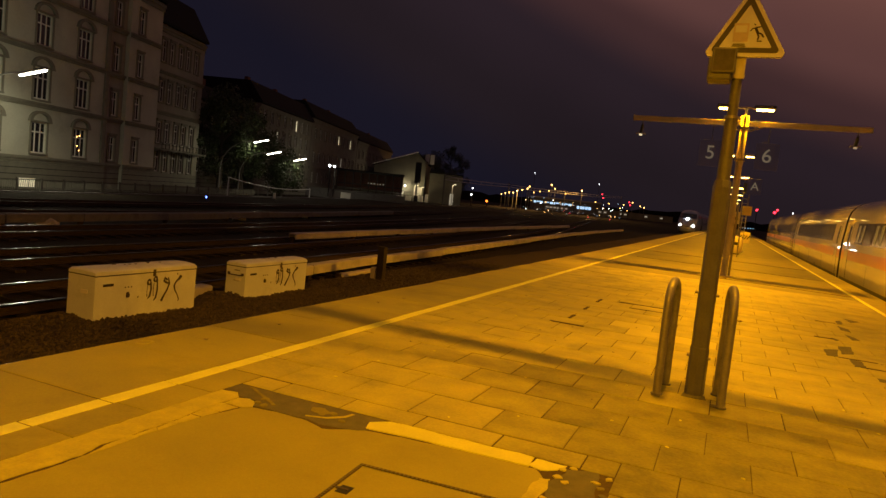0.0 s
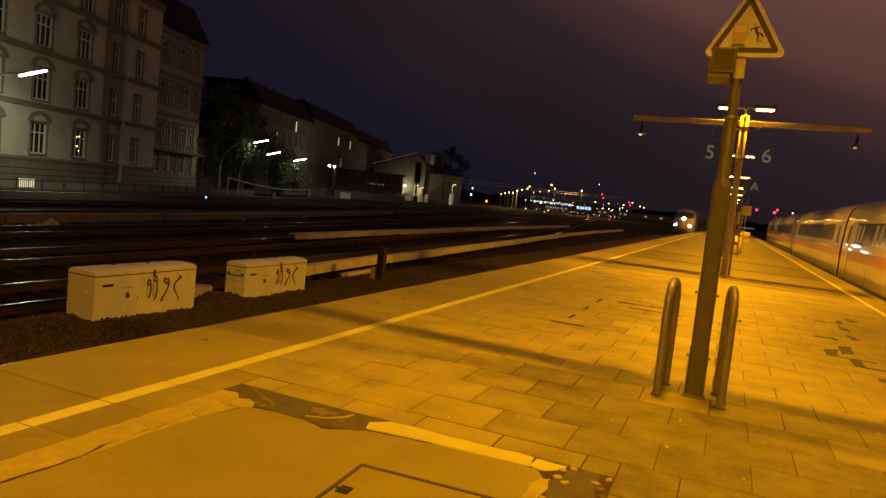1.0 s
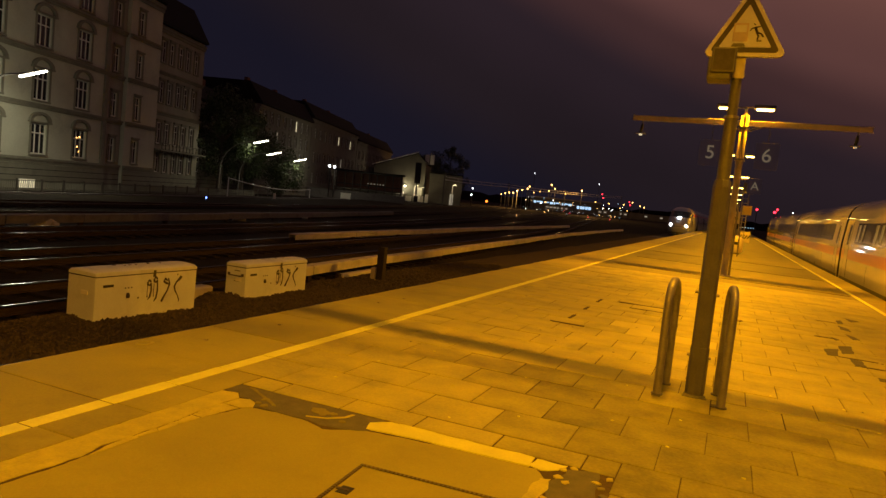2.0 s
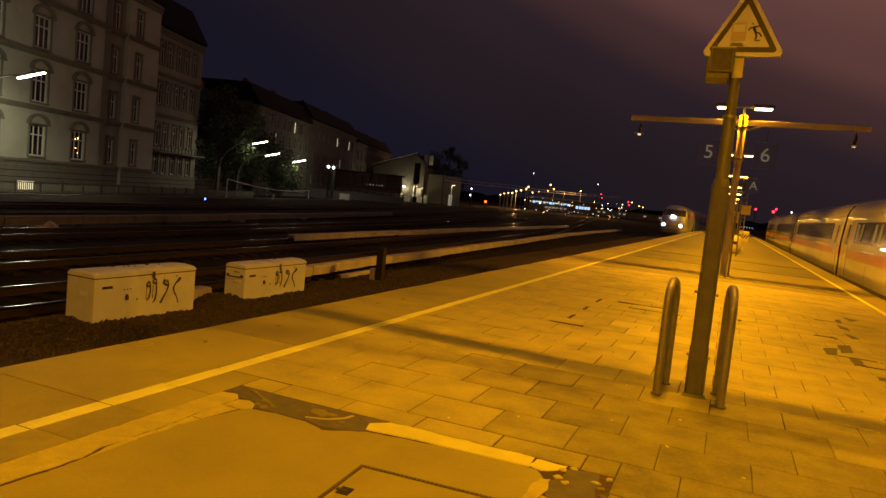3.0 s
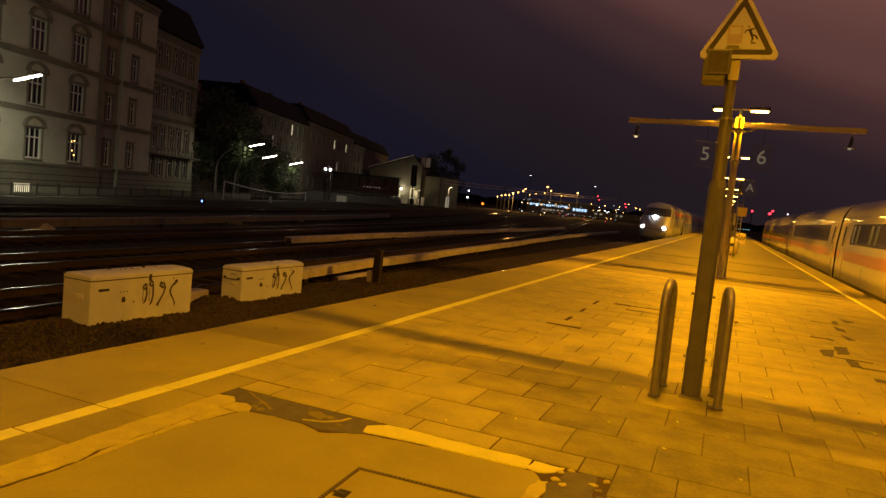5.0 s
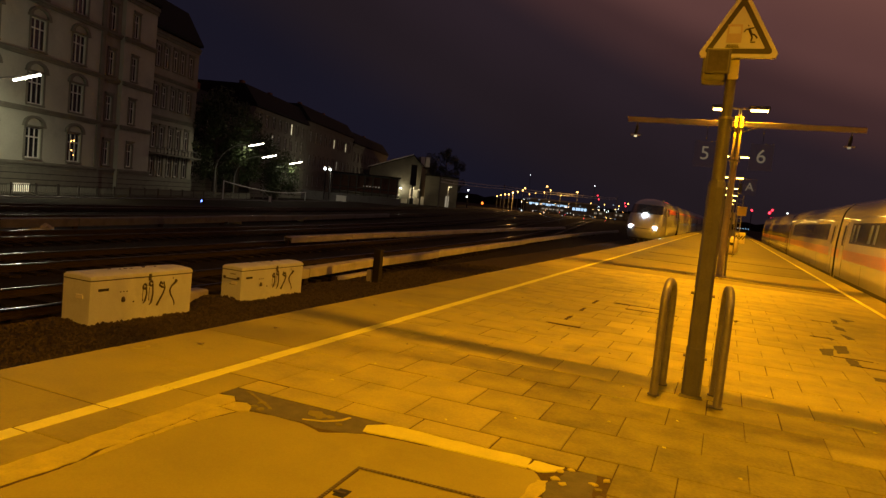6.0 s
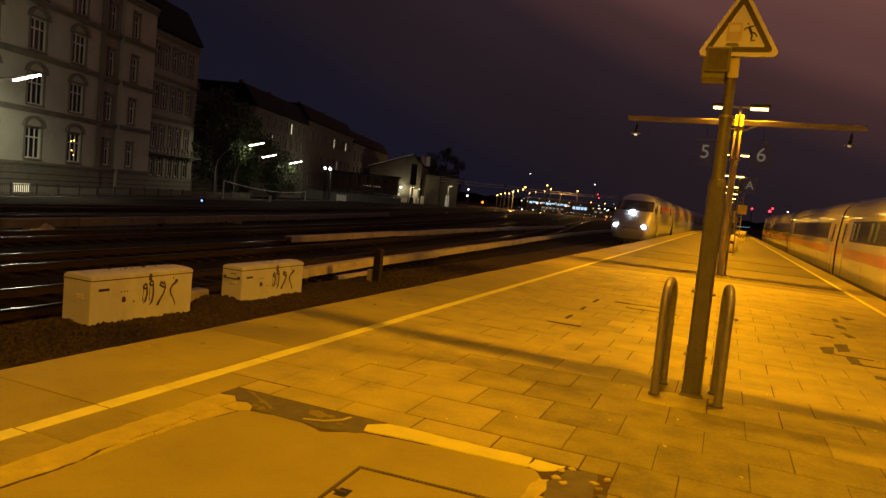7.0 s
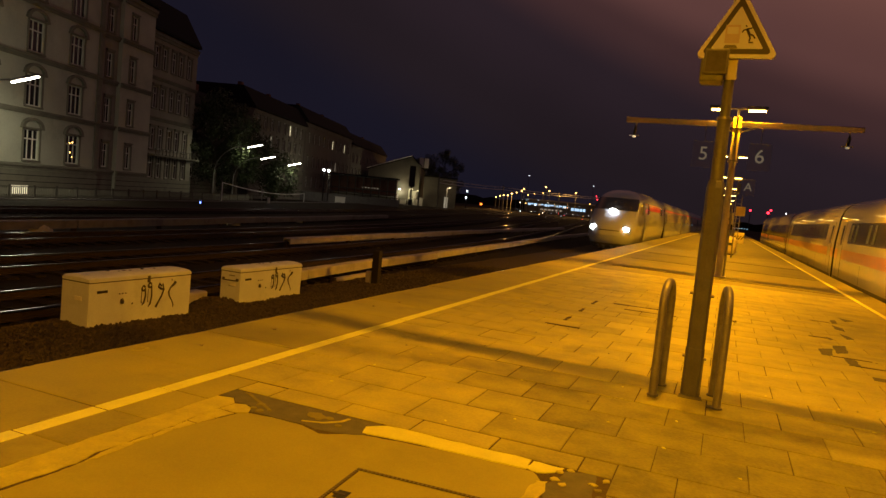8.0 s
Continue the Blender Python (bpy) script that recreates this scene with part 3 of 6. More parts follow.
# ---------------------------------------------------------------- platform furniture
def build_lamp_mast(y, real_beam=True, light=1.0, sign=False, cone=160, blend=0.48, turn=0.0, radius=0.038, reach=3.34):
    at = pose(0, y, 0, 0, 0, turn)
    m = thing("platform_lamp_mast", at, "beige lamp mast with two sodium heads and a long crossbeam" if real_beam else "tall beige platform lamp mast with two sodium heads", "lamp mast", "lamp masts along the platform")
    if sign != "none":
        part("mast", tube(bmesh.new(), [(-0.02, 0, 0.0), (-0.02, 0, 3.4), (-0.02, 0, 3.45), (-0.02, 0, 4.9)], [0.10, 0.10, 0.115, 0.115], 14), "mast_paint", m, smooth=True)
        part("base_flange", abox(-0.24, 0.2, -0.2, 0.2, 0, 0.04, 0.01), "mast_paint", m)
        part("conduit", tube(bmesh.new(), [(-0.2, 0.05, 0), (-0.2, 0.05, 2.9)], 0.055, 10), "pole_paint", m, "dark grey cable conduit", True)
        part("conduit", tube(bmesh.new(), [(-0.3, 0.12, 0), (-0.3, 0.12, 2.5)], 0.035, 8), "pole_paint", m, "", True)
        part("brace", tube(bmesh.new(), [(0.13, -0.02, 0), (0.13, -0.02, 2.3)], 0.03, 8), "galv", m, "", True)
        part("top_tube", tube(bmesh.new(), [(-0.02, 0, 4.88), (-0.02, 0, 5.16)], 0.035, 8), "galv", m, "", True)
        part("clamp", abox(-0.17, 0.13, -0.15, 0.15, 3.55, 3.6), "galv", m)
        part("clamp", abox(-0.17, 0.13, -0.15, 0.15, 4.52, 4.57), "galv", m)
    if real_beam:
        part("crossbeam", abox(-reach + 0.02, reach + 0.02, -0.0058 * (reach + 1.3), 0.0058 * (reach + 1.3), 4.60, 4.76, 0.004), "mast_paint", m)
        for sx in (-1, 1) if reach > 2 else ():
            part("beam_bracket", tube(bmesh.new(), [(0.1 * sx, 0, 4.45), (0.5 * sx, 0, 4.6)], 0.025, 8), "galv", m)
            x = (reach - 0.34) * sx
            g = part("hanging_housing", tube(bmesh.new(), [(x, 0, 4.5), (x, 0, 4.4), (x - 0.03, 0, 4.2)], [0.03, 0.05, 0.05], 10), "black", m, "slim dark hanging lamp housing", True)
            part("hanger", tube(bmesh.new(), [(x, 0, 4.49), (x, 0, 4.61)], 0.02, 8), "galv", g)
            part("reflector_plate", abox(x - 0.17, x + 0.12, -0.1, 0.1, 4.18, 4.20, 0.006), "galv", g)
            part("lens", abox(x - 0.07, x + 0.02, -0.04, 0.04, 4.13, 4.18, 0.015), "warm_win" if sx < 0 else "dim_win", g, "small white lamp lens")
    part("lamp_arm", abox(-0.62, 0.62, -0.025, 0.025, 5.13, 5.17), "mast_paint", m)
    for sx in (-0.55, 0.5):
        bm = bmesh.new()
        box(bm, sx - 0.3, sx + 0.3, -0.13, 0.13, 5.12, 5.24, 0.04)
        h = part("lamp_head", bm, "galv", m, "flat grey lamp head")
        bm = bmesh.new()
        box(bm, sx - 0.24, sx + 0.24, -0.11, 0.11, 5.085, 5.118, 0.01)
        part("lens", bm, "sodium", h, "glowing orange sodium lens")
    if light:
        for sx in (-0.55, 0.5):
            down_light("sodium_light", at @ Vector((sx, 0, 5.05)), 1285 * light, SODIUM, cone, blend, radius)
    return m


def number_sign(x, y, z, body, label, size=0.66, side_arm=False):
    s = thing("platform_sign", pose(x, y, z), label, "sign", "platform signs")
    w = size * 0.5
    # board emission equals the sky behind, so the board melts into it
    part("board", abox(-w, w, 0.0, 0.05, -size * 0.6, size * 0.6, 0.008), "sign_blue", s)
    t = part("character", text_mesh("character", body, size * 0.88, "sign_text"), "sign_text", s, "white character with painted dim glow " + body)
    t.matrix_basis = pose(0, -0.006, 0, 90, 0, 0)
    if side_arm:
        part("side_arm", tube(bmesh.new(), [(-w, 0.03, size * 0.5), (-x + 0.1, 0.03, size * 0.5)], 0.015, 6), "pole_paint", s)
        part("side_arm", tube(bmesh.new(), [(-w, 0.03, -size * 0.5), (-x + 0.1, 0.03, -size * 0.5)], 0.015, 6), "pole_paint", s)
    else:
        part("hanger", tube(bmesh.new(), [(0, 0.025, size * 0.55), (0, 0.025, 4.62 - z)], 0.008, 6), "black", s)
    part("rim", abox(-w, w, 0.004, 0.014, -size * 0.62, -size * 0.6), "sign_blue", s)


def build_sign_pole():
    p = thing("sign_pole", pose(-0.12, 6.76, 0), "grey steel pole carrying a triangular warning sign", "sign pole")
    part("sleeve", tube(bmesh.new(), [(0, 0, 0.0), (0, 0, 0.44), (0, 0, 0.45), (0, 0, 1.93), (0, 0, 1.99), (0, 0, 2.03)], [0.084, 0.084, 0.079, 0.079, 0.066, 0.03], 8), "pole_paint", p, "eight-sided lower sleeve")
    part("upper_tube", tube(bmesh.new(), [(0, 0, 1.9), (0.0, 0, 2.56), (0.0, 0, 2.565), (0.0, 0, 4.7)], [0.060, 0.057, 0.046, 0.044], 14), "pole_paint", p, smooth=True)
    part("collar", tube(bmesh.new(), [(0, 0, 2.55), (0, 0, 2.572)], 0.066, 14), "galv", p, smooth=True)
    for z in (0.36, 0.95):
        part("bolt", tube(bmesh.new(), [(-0.105, 0, z), (0.105, 0, z - 0.01)], 0.014, 8), "galv", p)
    part("door_strip", abox(0.070, 0.088, -0.03, 0.03, 0.02, 0.36), "pole_paint", p)
    # warning sign: rounded triangle
    def tri(bm, r, y0, y1, cz, round_r, cx=0.03):
        out = []
        for k in range(3):
            a = math.pi / 2 + k * 2 * math.pi / 3
            c = Vector((math.cos(a), math.sin(a))) * (r - 2 * round_r)
            for j in range(7):
                b = a - math.pi / 3 + j * (2 * math.pi / 3) / 6
                out.append(c + Vector((math.cos(b), math.sin(b))) * round_r)
        f = [bm.verts.new((q.x + cx, y0, q.y + cz)) for q in out]
        g = [bm.verts.new((q.x + cx, y1, q.y + cz)) for q in out]
        bm.faces.new(f)
        bm.faces.new(g[::-1])
        for k in range(len(out)):
            j = (k + 1) % len(out)
            bm.faces.new((f[k], g[k], g[j], f[j]))
        return bm
    s = part("sign_plate", tri(bmesh.new(), 0.40, -0.115, -0.06, 3.28, 0.035), "sign_white", p, "white triangular plate with a folded rim")
    part("border", tri(bmesh.new(), 0.335, -0.119, -0.112, 3.28, 0.025), "sign_dark", s, "black border")
    part("field", tri(bmesh.new(), 0.249, -0.123, -0.116, 3.28, 0.008), "sign_white", s)
    part("train_symbol", abox(-0.078, 0.044, -0.127, -0.122, 3.205, 3.365, 0.002), "sign_faded", s, "faded print of a train front")
    part("train_symbol_window", abox(-0.064, 0.030, -0.130, -0.126, 3.285, 3.345), "sign_white", s)
    for k in range(4):
        part("track_symbol", abox(-0.082 + k * 0.004, 0.034 - k * 0.004, -0.128, -0.122, 3.160 + k * 0.008, 3.164 + k * 0.008), "sign_dark", s)
    # falling figure: spine, two arms, two bent legs, head
    bars = [((0.105, 3.330), (0.132, 3.272), 0.015), ((0.108, 3.328), (0.072, 3.318), 0.008), ((0.072, 3.318), (0.058, 3.292), 0.007), ((0.108, 3.330), (0.150, 3.338), 0.008), ((0.150, 3.338), (0.172, 3.356), 0.007),
            ((0.132, 3.272), (0.172, 3.262), 0.010), ((0.172, 3.262), (0.196, 3.226), 0.009), ((0.130, 3.270), (0.146, 3.234), 0.010), ((0.146, 3.234), (0.138, 3.196), 0.009), ((0.092, 3.360), (0.098, 3.366), 0.013)]
    for (xa, za), (xb, zb), r in bars:
        part("symbol_bar", tube(bmesh.new(), [(0.112 + (xa - 0.125) * 0.8, -0.125, 3.288 + (za - 3.28) * 0.8), (0.112 + (xb - 0.125) * 0.8, -0.125, 3.288 + (zb - 3.28) * 0.8)], r * 0.72, 8), "sign_dark", s)
    part("symbol_bar", abox(0.118, 0.158, -0.128, -0.122, 3.206, 3.216), "sign_dark", s)
    # floodlight box below the sign
    f = part("equipment_box", abox(-0.25, -0.05, -0.19, 0.05, 2.86, 3.06, 0.015), "pole_paint", p, "grey equipment box with a hinged cover")
    part("cover", abox(-0.225, -0.020, -0.225, -0.195, 2.915, 3.135, 0.012), "pole_paint", f, "dark front cover")
    part("cover_rib", abox(-0.205, -0.04, -0.230, -0.224, 2.935, 3.115), "iron", f, "dark glass pane")
    part("bracket", abox(-0.10, 0.02, -0.03, 0.03, 2.90, 2.94), "galv", p)
    part("sign_post_plate", abox(-0.042, 0.055, -0.062, -0.047, 2.90, 3.3), "mast_paint", p)
    part("strap", tube(bmesh.new(), [(0, 0, 2.925), (0, 0, 2.945)], 0.062, 14), "galv", p)


HOOP_DEPTH = 0.46


def build_hoop(m, label):
    """A bent steel tube set in the platform, seen nearly end-on."""
    h = thing("steel_hoop", m, label, "guard hoop", "guard hoops round the pole")
    half = HOOP_DEPTH / 2
    pts = [(0, 0, 0), (0, 0, 0.78)]
    for k in range(13):
        a = math.pi * k / 12
        pts.append((0, half - half * math.cos(a), 0.83 + 0.20 * math.sin(a)))
    pts += [(0, HOOP_DEPTH, 0.78), (0, HOOP_DEPTH, 0)]
    part("tube", tube(bmesh.new(), pts, 0.037, 14), "galv", h, smooth=True)
    for y in (0, HOOP_DEPTH):
        part("foot_collar", tube(bmesh.new(), [(0, y, 0), (0, y, 0.012)], 0.052, 14), "pole_paint", h)


def build_platform_things():
    build_sign_pole()
    build_hoop(pose(-0.428, 6.47, 0, 0, 0, -4.8), "bent galvanised steel hoop guarding the sign pole")
    build_hoop(pose(0.115, 6.42, 0, 0, 0, 5), "bent galvanised steel hoop guarding the sign pole")
    # unseen mast added behind the eye, nearer than the spacing, to light the foreground
    build_lamp_mast(-4.2, True, 1.18, cone=174, blend=0.25)
    overhead = build_lamp_mast(6.92, True, 0.43, "none", turn=-4, radius=0.009, reach=0.95)
    part("pole_bracket", tube(bmesh.new(), [(-0.13, -0.17, 4.66), (-0.02, -0.005, 4.68)], 0.028, 8), "galv", overhead)
    part("top_tube", tube(bmesh.new(), [(-0.02, 0, 4.70), (-0.02, 0, 5.16)], 0.03, 8), "galv", overhead, "", True)
    # unseen block added on the beam to cast the dark patch left of the pole
    part("cable_clamp", abox(-0.588, -0.557, -0.020, 0.034, 4.758, 4.785, 0.002), "galv", overhead)
    build_lamp_mast(22.8, True, 1.38, cone=165, blend=0.38)
    build_lamp_mast(38.2, False, 1.15)
    build_lamp_mast(54.9, False, 1.15)
    build_lamp_mast(71.0, False, 1.15)
    build_lamp_mast(87.0, False, 1.15)
    build_lamp_mast(104.0, False, 1.15)
    build_lamp_mast(121.0, False, 0)
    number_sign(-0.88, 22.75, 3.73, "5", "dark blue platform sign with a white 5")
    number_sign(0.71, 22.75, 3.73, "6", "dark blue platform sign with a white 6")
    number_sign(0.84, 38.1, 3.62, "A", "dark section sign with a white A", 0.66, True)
    # small sign and yellow panel on the next mast
    s = thing("small_number_sign", pose(0.21, 38.0, 1.98), "small white sign with a dark 6 on a mast", "sign")
    part("board", abox(-0.14, 0.14, 0, 0.03, -0.3, 0.3, 0.005), "cream", s)
    t = part("character", text_mesh("character", "6", 0.36, "sign_dark"), "sign_dark", s, "dark 6")
    t.matrix_basis = pose(0, -0.006, -0.02, 90, 0, 0)
    part("bracket", tube(bmesh.new(), [(-0.2, 0.05, 0.2), (0.1, 0.03, 0.2)], 0.012, 6), "galv", s)
    y = thing("yellow_panel", pose(0.64, 38.0, 0), "plain yellow panel on a thin post", "panel")
    part("board", abox(-0.22, 0.22, 0, 0.04, 2.15, 2.62, 0.01), "yellow", y)
    part("post", tube(bmesh.new(), [(-0.18, 0.06, 0), (-0.18, 0.06, 2.6)], 0.03, 8), "galv", y)
    # rounded bin
    b = thing("round_container", pose(0.36, 42.0, 0), "cream rounded plastic container on the platform", "container")
    part("body", tube(bmesh.new(), [(0, 0, 0.04), (0, 0, 0.16), (0, 0, 0.5), (0, 0, 0.85), (0, 0, 0.98), (0, 0, 1.02)], [0.26, 0.36, 0.40, 0.37, 0.24, 0.05], 20), "cream", b, smooth=True)
    part("foot_ring", tube(bmesh.new(), [(0, 0, 0), (0, 0, 0.05)], 0.24, 20), "black", b)
    part("opening_flap", abox(-0.14, 0.14, -0.42, -0.36, 0.52, 0.68, 0.02), "black", b)
    # ladder-like signal mast
    g = thing("lattice_signal_mast", pose(0.62, 47, 0), "slim lattice mast with rungs on the platform", "mast")
    for x in (-0.17, 0.17):
        part("upright", abox(x - 0.025, x + 0.025, -0.025, 0.025, 0, 4.6), "galv", g)
    for k in range(15):
        part("rung", abox(-0.145, 0.145, -0.015, 0.015, 0.3 + k * 0.3, 0.33 + k * 0.3), "galv", g)
    part("head_box", abox(-0.22, 0.22, -0.1, 0.12, 3.7, 4.3, 0.02), "pole_paint", g, "dark signal box")
    part("foot_plate", abox(-0.3, 0.3, -0.2, 0.2, 0, 0.03), "galv", g)
    # striped barrier box
    h = thing("striped_barrier", pose(1.32, 73, 0), "cream barrier box with dark diagonal stripes", "barrier")
    part("body", abox(-0.5, 0.5, -0.2, 0.2, 0, 1.05, 0.03), "cream", h)
    for k in range(4):
        bm = abox(-0.05, 0.05, -0.212, -0.202, -0.22, 0.22)
        ob = part("stripe", bm, "black", h)
        ob.matrix_basis = pose(-0.36 + 0.24 * k, 0, 0.55, 0, 35, 0)


# ---------------------------------------------------------------- trains
# coach cross-section: height over the platform and half width
PROFILE = [(-0.42, 1.45), (-0.40, 1.47), (-0.2, 1.488), (0.3, 1.498), (0.9, 1.50), (1.35, 1.485), (1.8, 1.44), (2.2, 1.40), (2.5, 1.36), (2.75, 1.28), (2.97, 1.12), (3.15, 0.88), (3.26, 0.58), (3.34, 0.0)]


def half_width(z):
    for (za, wa), (zb, wb) in zip(PROFILE, PROFILE[1:]):
        if za <= z <= zb:
            return wa + (wb - wa) * (z - za) / (zb - za)
    return PROFILE[0][1] if z < PROFILE[0][0] else 0.0


def coach_shell(y0, y1):
    bm = bmesh.new()
    ring = [(-w, z) for z, w in PROFILE] + [(w, z) for z, w in PROFILE[-2::-1]]
    n = 8
    cuts = [y0, y0 + 0.02] + [y0 + (y1 - y0) * k / n for k in range(1, n)] + [y1 - 0.02, y1]
    rows = [[bm.verts.new((x, y, z)) for x, z in ring] for y in cuts]
    for a, b in zip(rows, rows[1:]):
        for i in range(len(ring) - 1):
            bm.faces.new((a[i], a[i + 1], b[i + 1], b[i]))
        bm.faces.new((a[-1], a[0], b[0], b[-1]))
    for r in (rows[0], rows[-1]):
        bm.faces.new(r).material_index = 1
    return bm


def on_side(side, z0, z1, y0, y1, proud=0.006, back=-0.02, steps=4):
    """A thin panel that follows the coach's side."""
    bm = bmesh.new()
    zs = [z0 + (z1 - z0) * k / steps for k in range(steps + 1)]
    rings = []
    for y in (y0, y1):
        rings.append([bm.verts.new((side * (half_width(z) + proud), y, z)) for z in zs] + [bm.verts.new((side * (half_width(z) + back), y, z)) for z in zs[::-1]])
    n = len(rings[0])
    for k in range(n):
        bm.faces.new((rings[0][k], rings[0][(k + 1) % n], rings[1][(k + 1) % n], rings[1][k]))
    bm.faces.new(rings[0])
    bm.faces.new(rings[1])
    return bm


def wheelset_parts(parent, ys):
    for y in ys:
        bm = bmesh.new()
        for s in (-1, 1):
            tube(bm, [(s * 0.69, y, -0.30), (s * 0.82, y, -0.30)], 0.45, 20)
        tube(bm, [(-0.8, y, -0.30), (0.8, y, -0.30)], 0.08, 10)
        part("wheelset", bm, "iron", parent)


def build_coach(parent, y0, y1, stripe, side, curtains=False, glass="glass", paint="coach"):
    """One coach between y0 and y1; the fittings are on the platform side."""
    c = part("coach", coach_shell(y0, y1), [paint, "rubber"], parent, "white painted passenger coach", smooth=True)
    s = side
    # the shell reaches too low; this strip paints the black gap under it
    part("skirt_shadow_gap", on_side(s, -0.42, -0.13, y0 + 0.3, y1 - 0.3, 0.003), "coach_dark", c, "dark strip painting the shaded gap below the coach")
    w0, w1 = y0 + 3.0, y1 - 3.0
    part("window_band", on_side(s, 1.36, 2.19, w0, w1, 0.004, -0.015), glass, c, "dark continuous window band")
    n = 11
    pitch = (w1 - w0) / n
    for k in range(n):
        a = w0 + k * pitch + 0.06
        part("window_pane", on_side(s, 1.42, 2.13, a, a + pitch - 0.12, 0.010, 0.0), glass, c)
        if curtains and k % 2 == 0:
            for b, w in ((0.06, 0.22), (0.33, 0.12), (1.0, 0.3), (1.36, 0.1)):
                part("curtain", on_side(s, 1.44, 2.11, a + b, a + b + w, 0.0125, 0.0105), "curtain", c, "pale blue-grey curtain behind glass")
    if stripe:
        part("stripe", on_side(s, 0.66, 1.06, y0 + 0.05, y1 - 0.05, 0.004), "coach_red", c, "orange-red stripe")
    for d0 in (y0 + 0.85, y1 - 1.85):
        d = part("door", on_side(s, -0.1, 2.25, d0, d0 + 1.0, 0.008, -0.02, 6), paint, c, "white flush coach door")
        part("door_glass", on_side(s, 1.25, 2.1, d0 + 0.28, d0 + 0.72, 0.013, 0.002), "glass", d)
        for e in (d0 - 0.012, d0 + 1.0):
            part("door_seam", on_side(s, -0.1, 2.25, e, e + 0.012, 0.010, -0.01, 6), "rubber", d)
    for k in range(1, 4):
        yy = y0 + (y1 - y0) * k / 4
        part("panel_seam", on_side(s, -0.22, 0.6, yy, yy + 0.012, 0.004, -0.01), "rubber", c)
    part("step_plate", on_side(s, -0.18, -0.02, y0 + 9, y0 + 9.25, 0.02, -0.01), "iron", c)
    part("roof_ridge", abox(-0.25, 0.25, y0 + 4, y1 - 4, 3.2, 3.36, 0.03), paint, c)
    wheelset_parts(c, (y0 + 2.4, y0 + 4.9, y1 - 4.9, y1 - 2.4))
    return c


def bellows(parent, y0, y1):
    bm = bmesh.new()
    n = 9
    ring = [(-w * 0.97, z * 0.985) for z, w in PROFILE[1:]] + [(w * 0.97, z * 0.985) for z, w in PROFILE[-2:0:-1]]
    rows = []
    for k in range(n):
        f = 0.84 if k % 2 == 0 else 0.78
        rows.append([bm.verts.new((x * f, y0 + (y1 - y0) * k / (n - 1), 1.2 + (z - 1.2) * f)) for x, z in ring])
    for a, b in zip(rows, rows[1:]):
        for i in range(len(ring) - 1):
            bm.faces.new((a[i], a[i + 1], b[i + 1], b[i]))
    part("bellows", bm, "rubber", parent, "black folded gangway bellows")


# power-car nose: height, how far the front lies behind the tip, half width, bluntness
NOSE = [(-0.50, 0.75, 1.10), (-0.48, 0.72, 1.115), (-0.30, 0.42, 1.22), (0.0, 0.20, 1.32), (0.35, 0.14, 1.39), (0.7, 0.25, 1.44), (1.0, 0.48, 1.46), (1.4, 0.90, 1.45), (1.75, 1.32, 1.42), (1.95, 1.62, 1.40),
(2.2, 1.98, 1.39), (2.5, 2.42, 1.36), (2.75, 2.80, 1.28), (2.97, 3.25, 1.12), (3.15, 3.85, 0.88), (3.26, 4.6, 0.58), (3.34, 6.2, 0.12)]


def nose_at(z):
    for (za, ya, wa), (zb, yb, wb) in zip(NOSE, NOSE[1:]):
        if za <= z <= zb:
            k = (z - za) / (zb - za)
            return ya + (yb - ya) * k, wa + (wb - wa) * k
    return NOSE[-1][1:]


def nose_point(z, t, out=0.0):
    """A point of the front at height z; t runs from -1 to 1 across it."""
    y, w = nose_at(z)
    a = t * math.pi / 2
    x = math.copysign(abs(math.sin(a)) ** 0.78, a) * w
    back = 1.7 * (1 - abs(math.cos(a)) ** 0.7)
    p = Vector((x, y + back, z))
    if out:
        n = Vector((math.sin(a) * 0.9, -math.cos(a), 0.35)).normalized()
        p += n * out
    return p


def nose_patch(z0, z1, t0, t1, out=0.008, nz=6, nt=10, under=0.03):
    bm = bmesh.new()
    def grid(o):
        return [[bm.verts.new(nose_point(z0 + (z1 - z0) * i / nz, t0 + (t1 - t0) * j / nt, o)) for j in range(nt + 1)] for i in range(nz + 1)]
    g, h = grid(out), grid(-under)
    for a in (g, h):
        for i in range(nz):
            for j in range(nt):
                bm.faces.new((a[i][j], a[i][j + 1], a[i + 1][j + 1], a[i + 1][j]))
    rim = [(i, 0) for i in range(nz)] + [(nz, j) for j in range(nt)] + [(i, nt) for i in range(nz, 0, -1)] + [(0, j) for j in range(nt, 0, -1)]
    for (i, j), (k, m) in zip(rim, rim[1:] + rim[:1]):
        bm.faces.new((g[i][j], g[k][m], h[k][m], h[i][j]))
    return bm


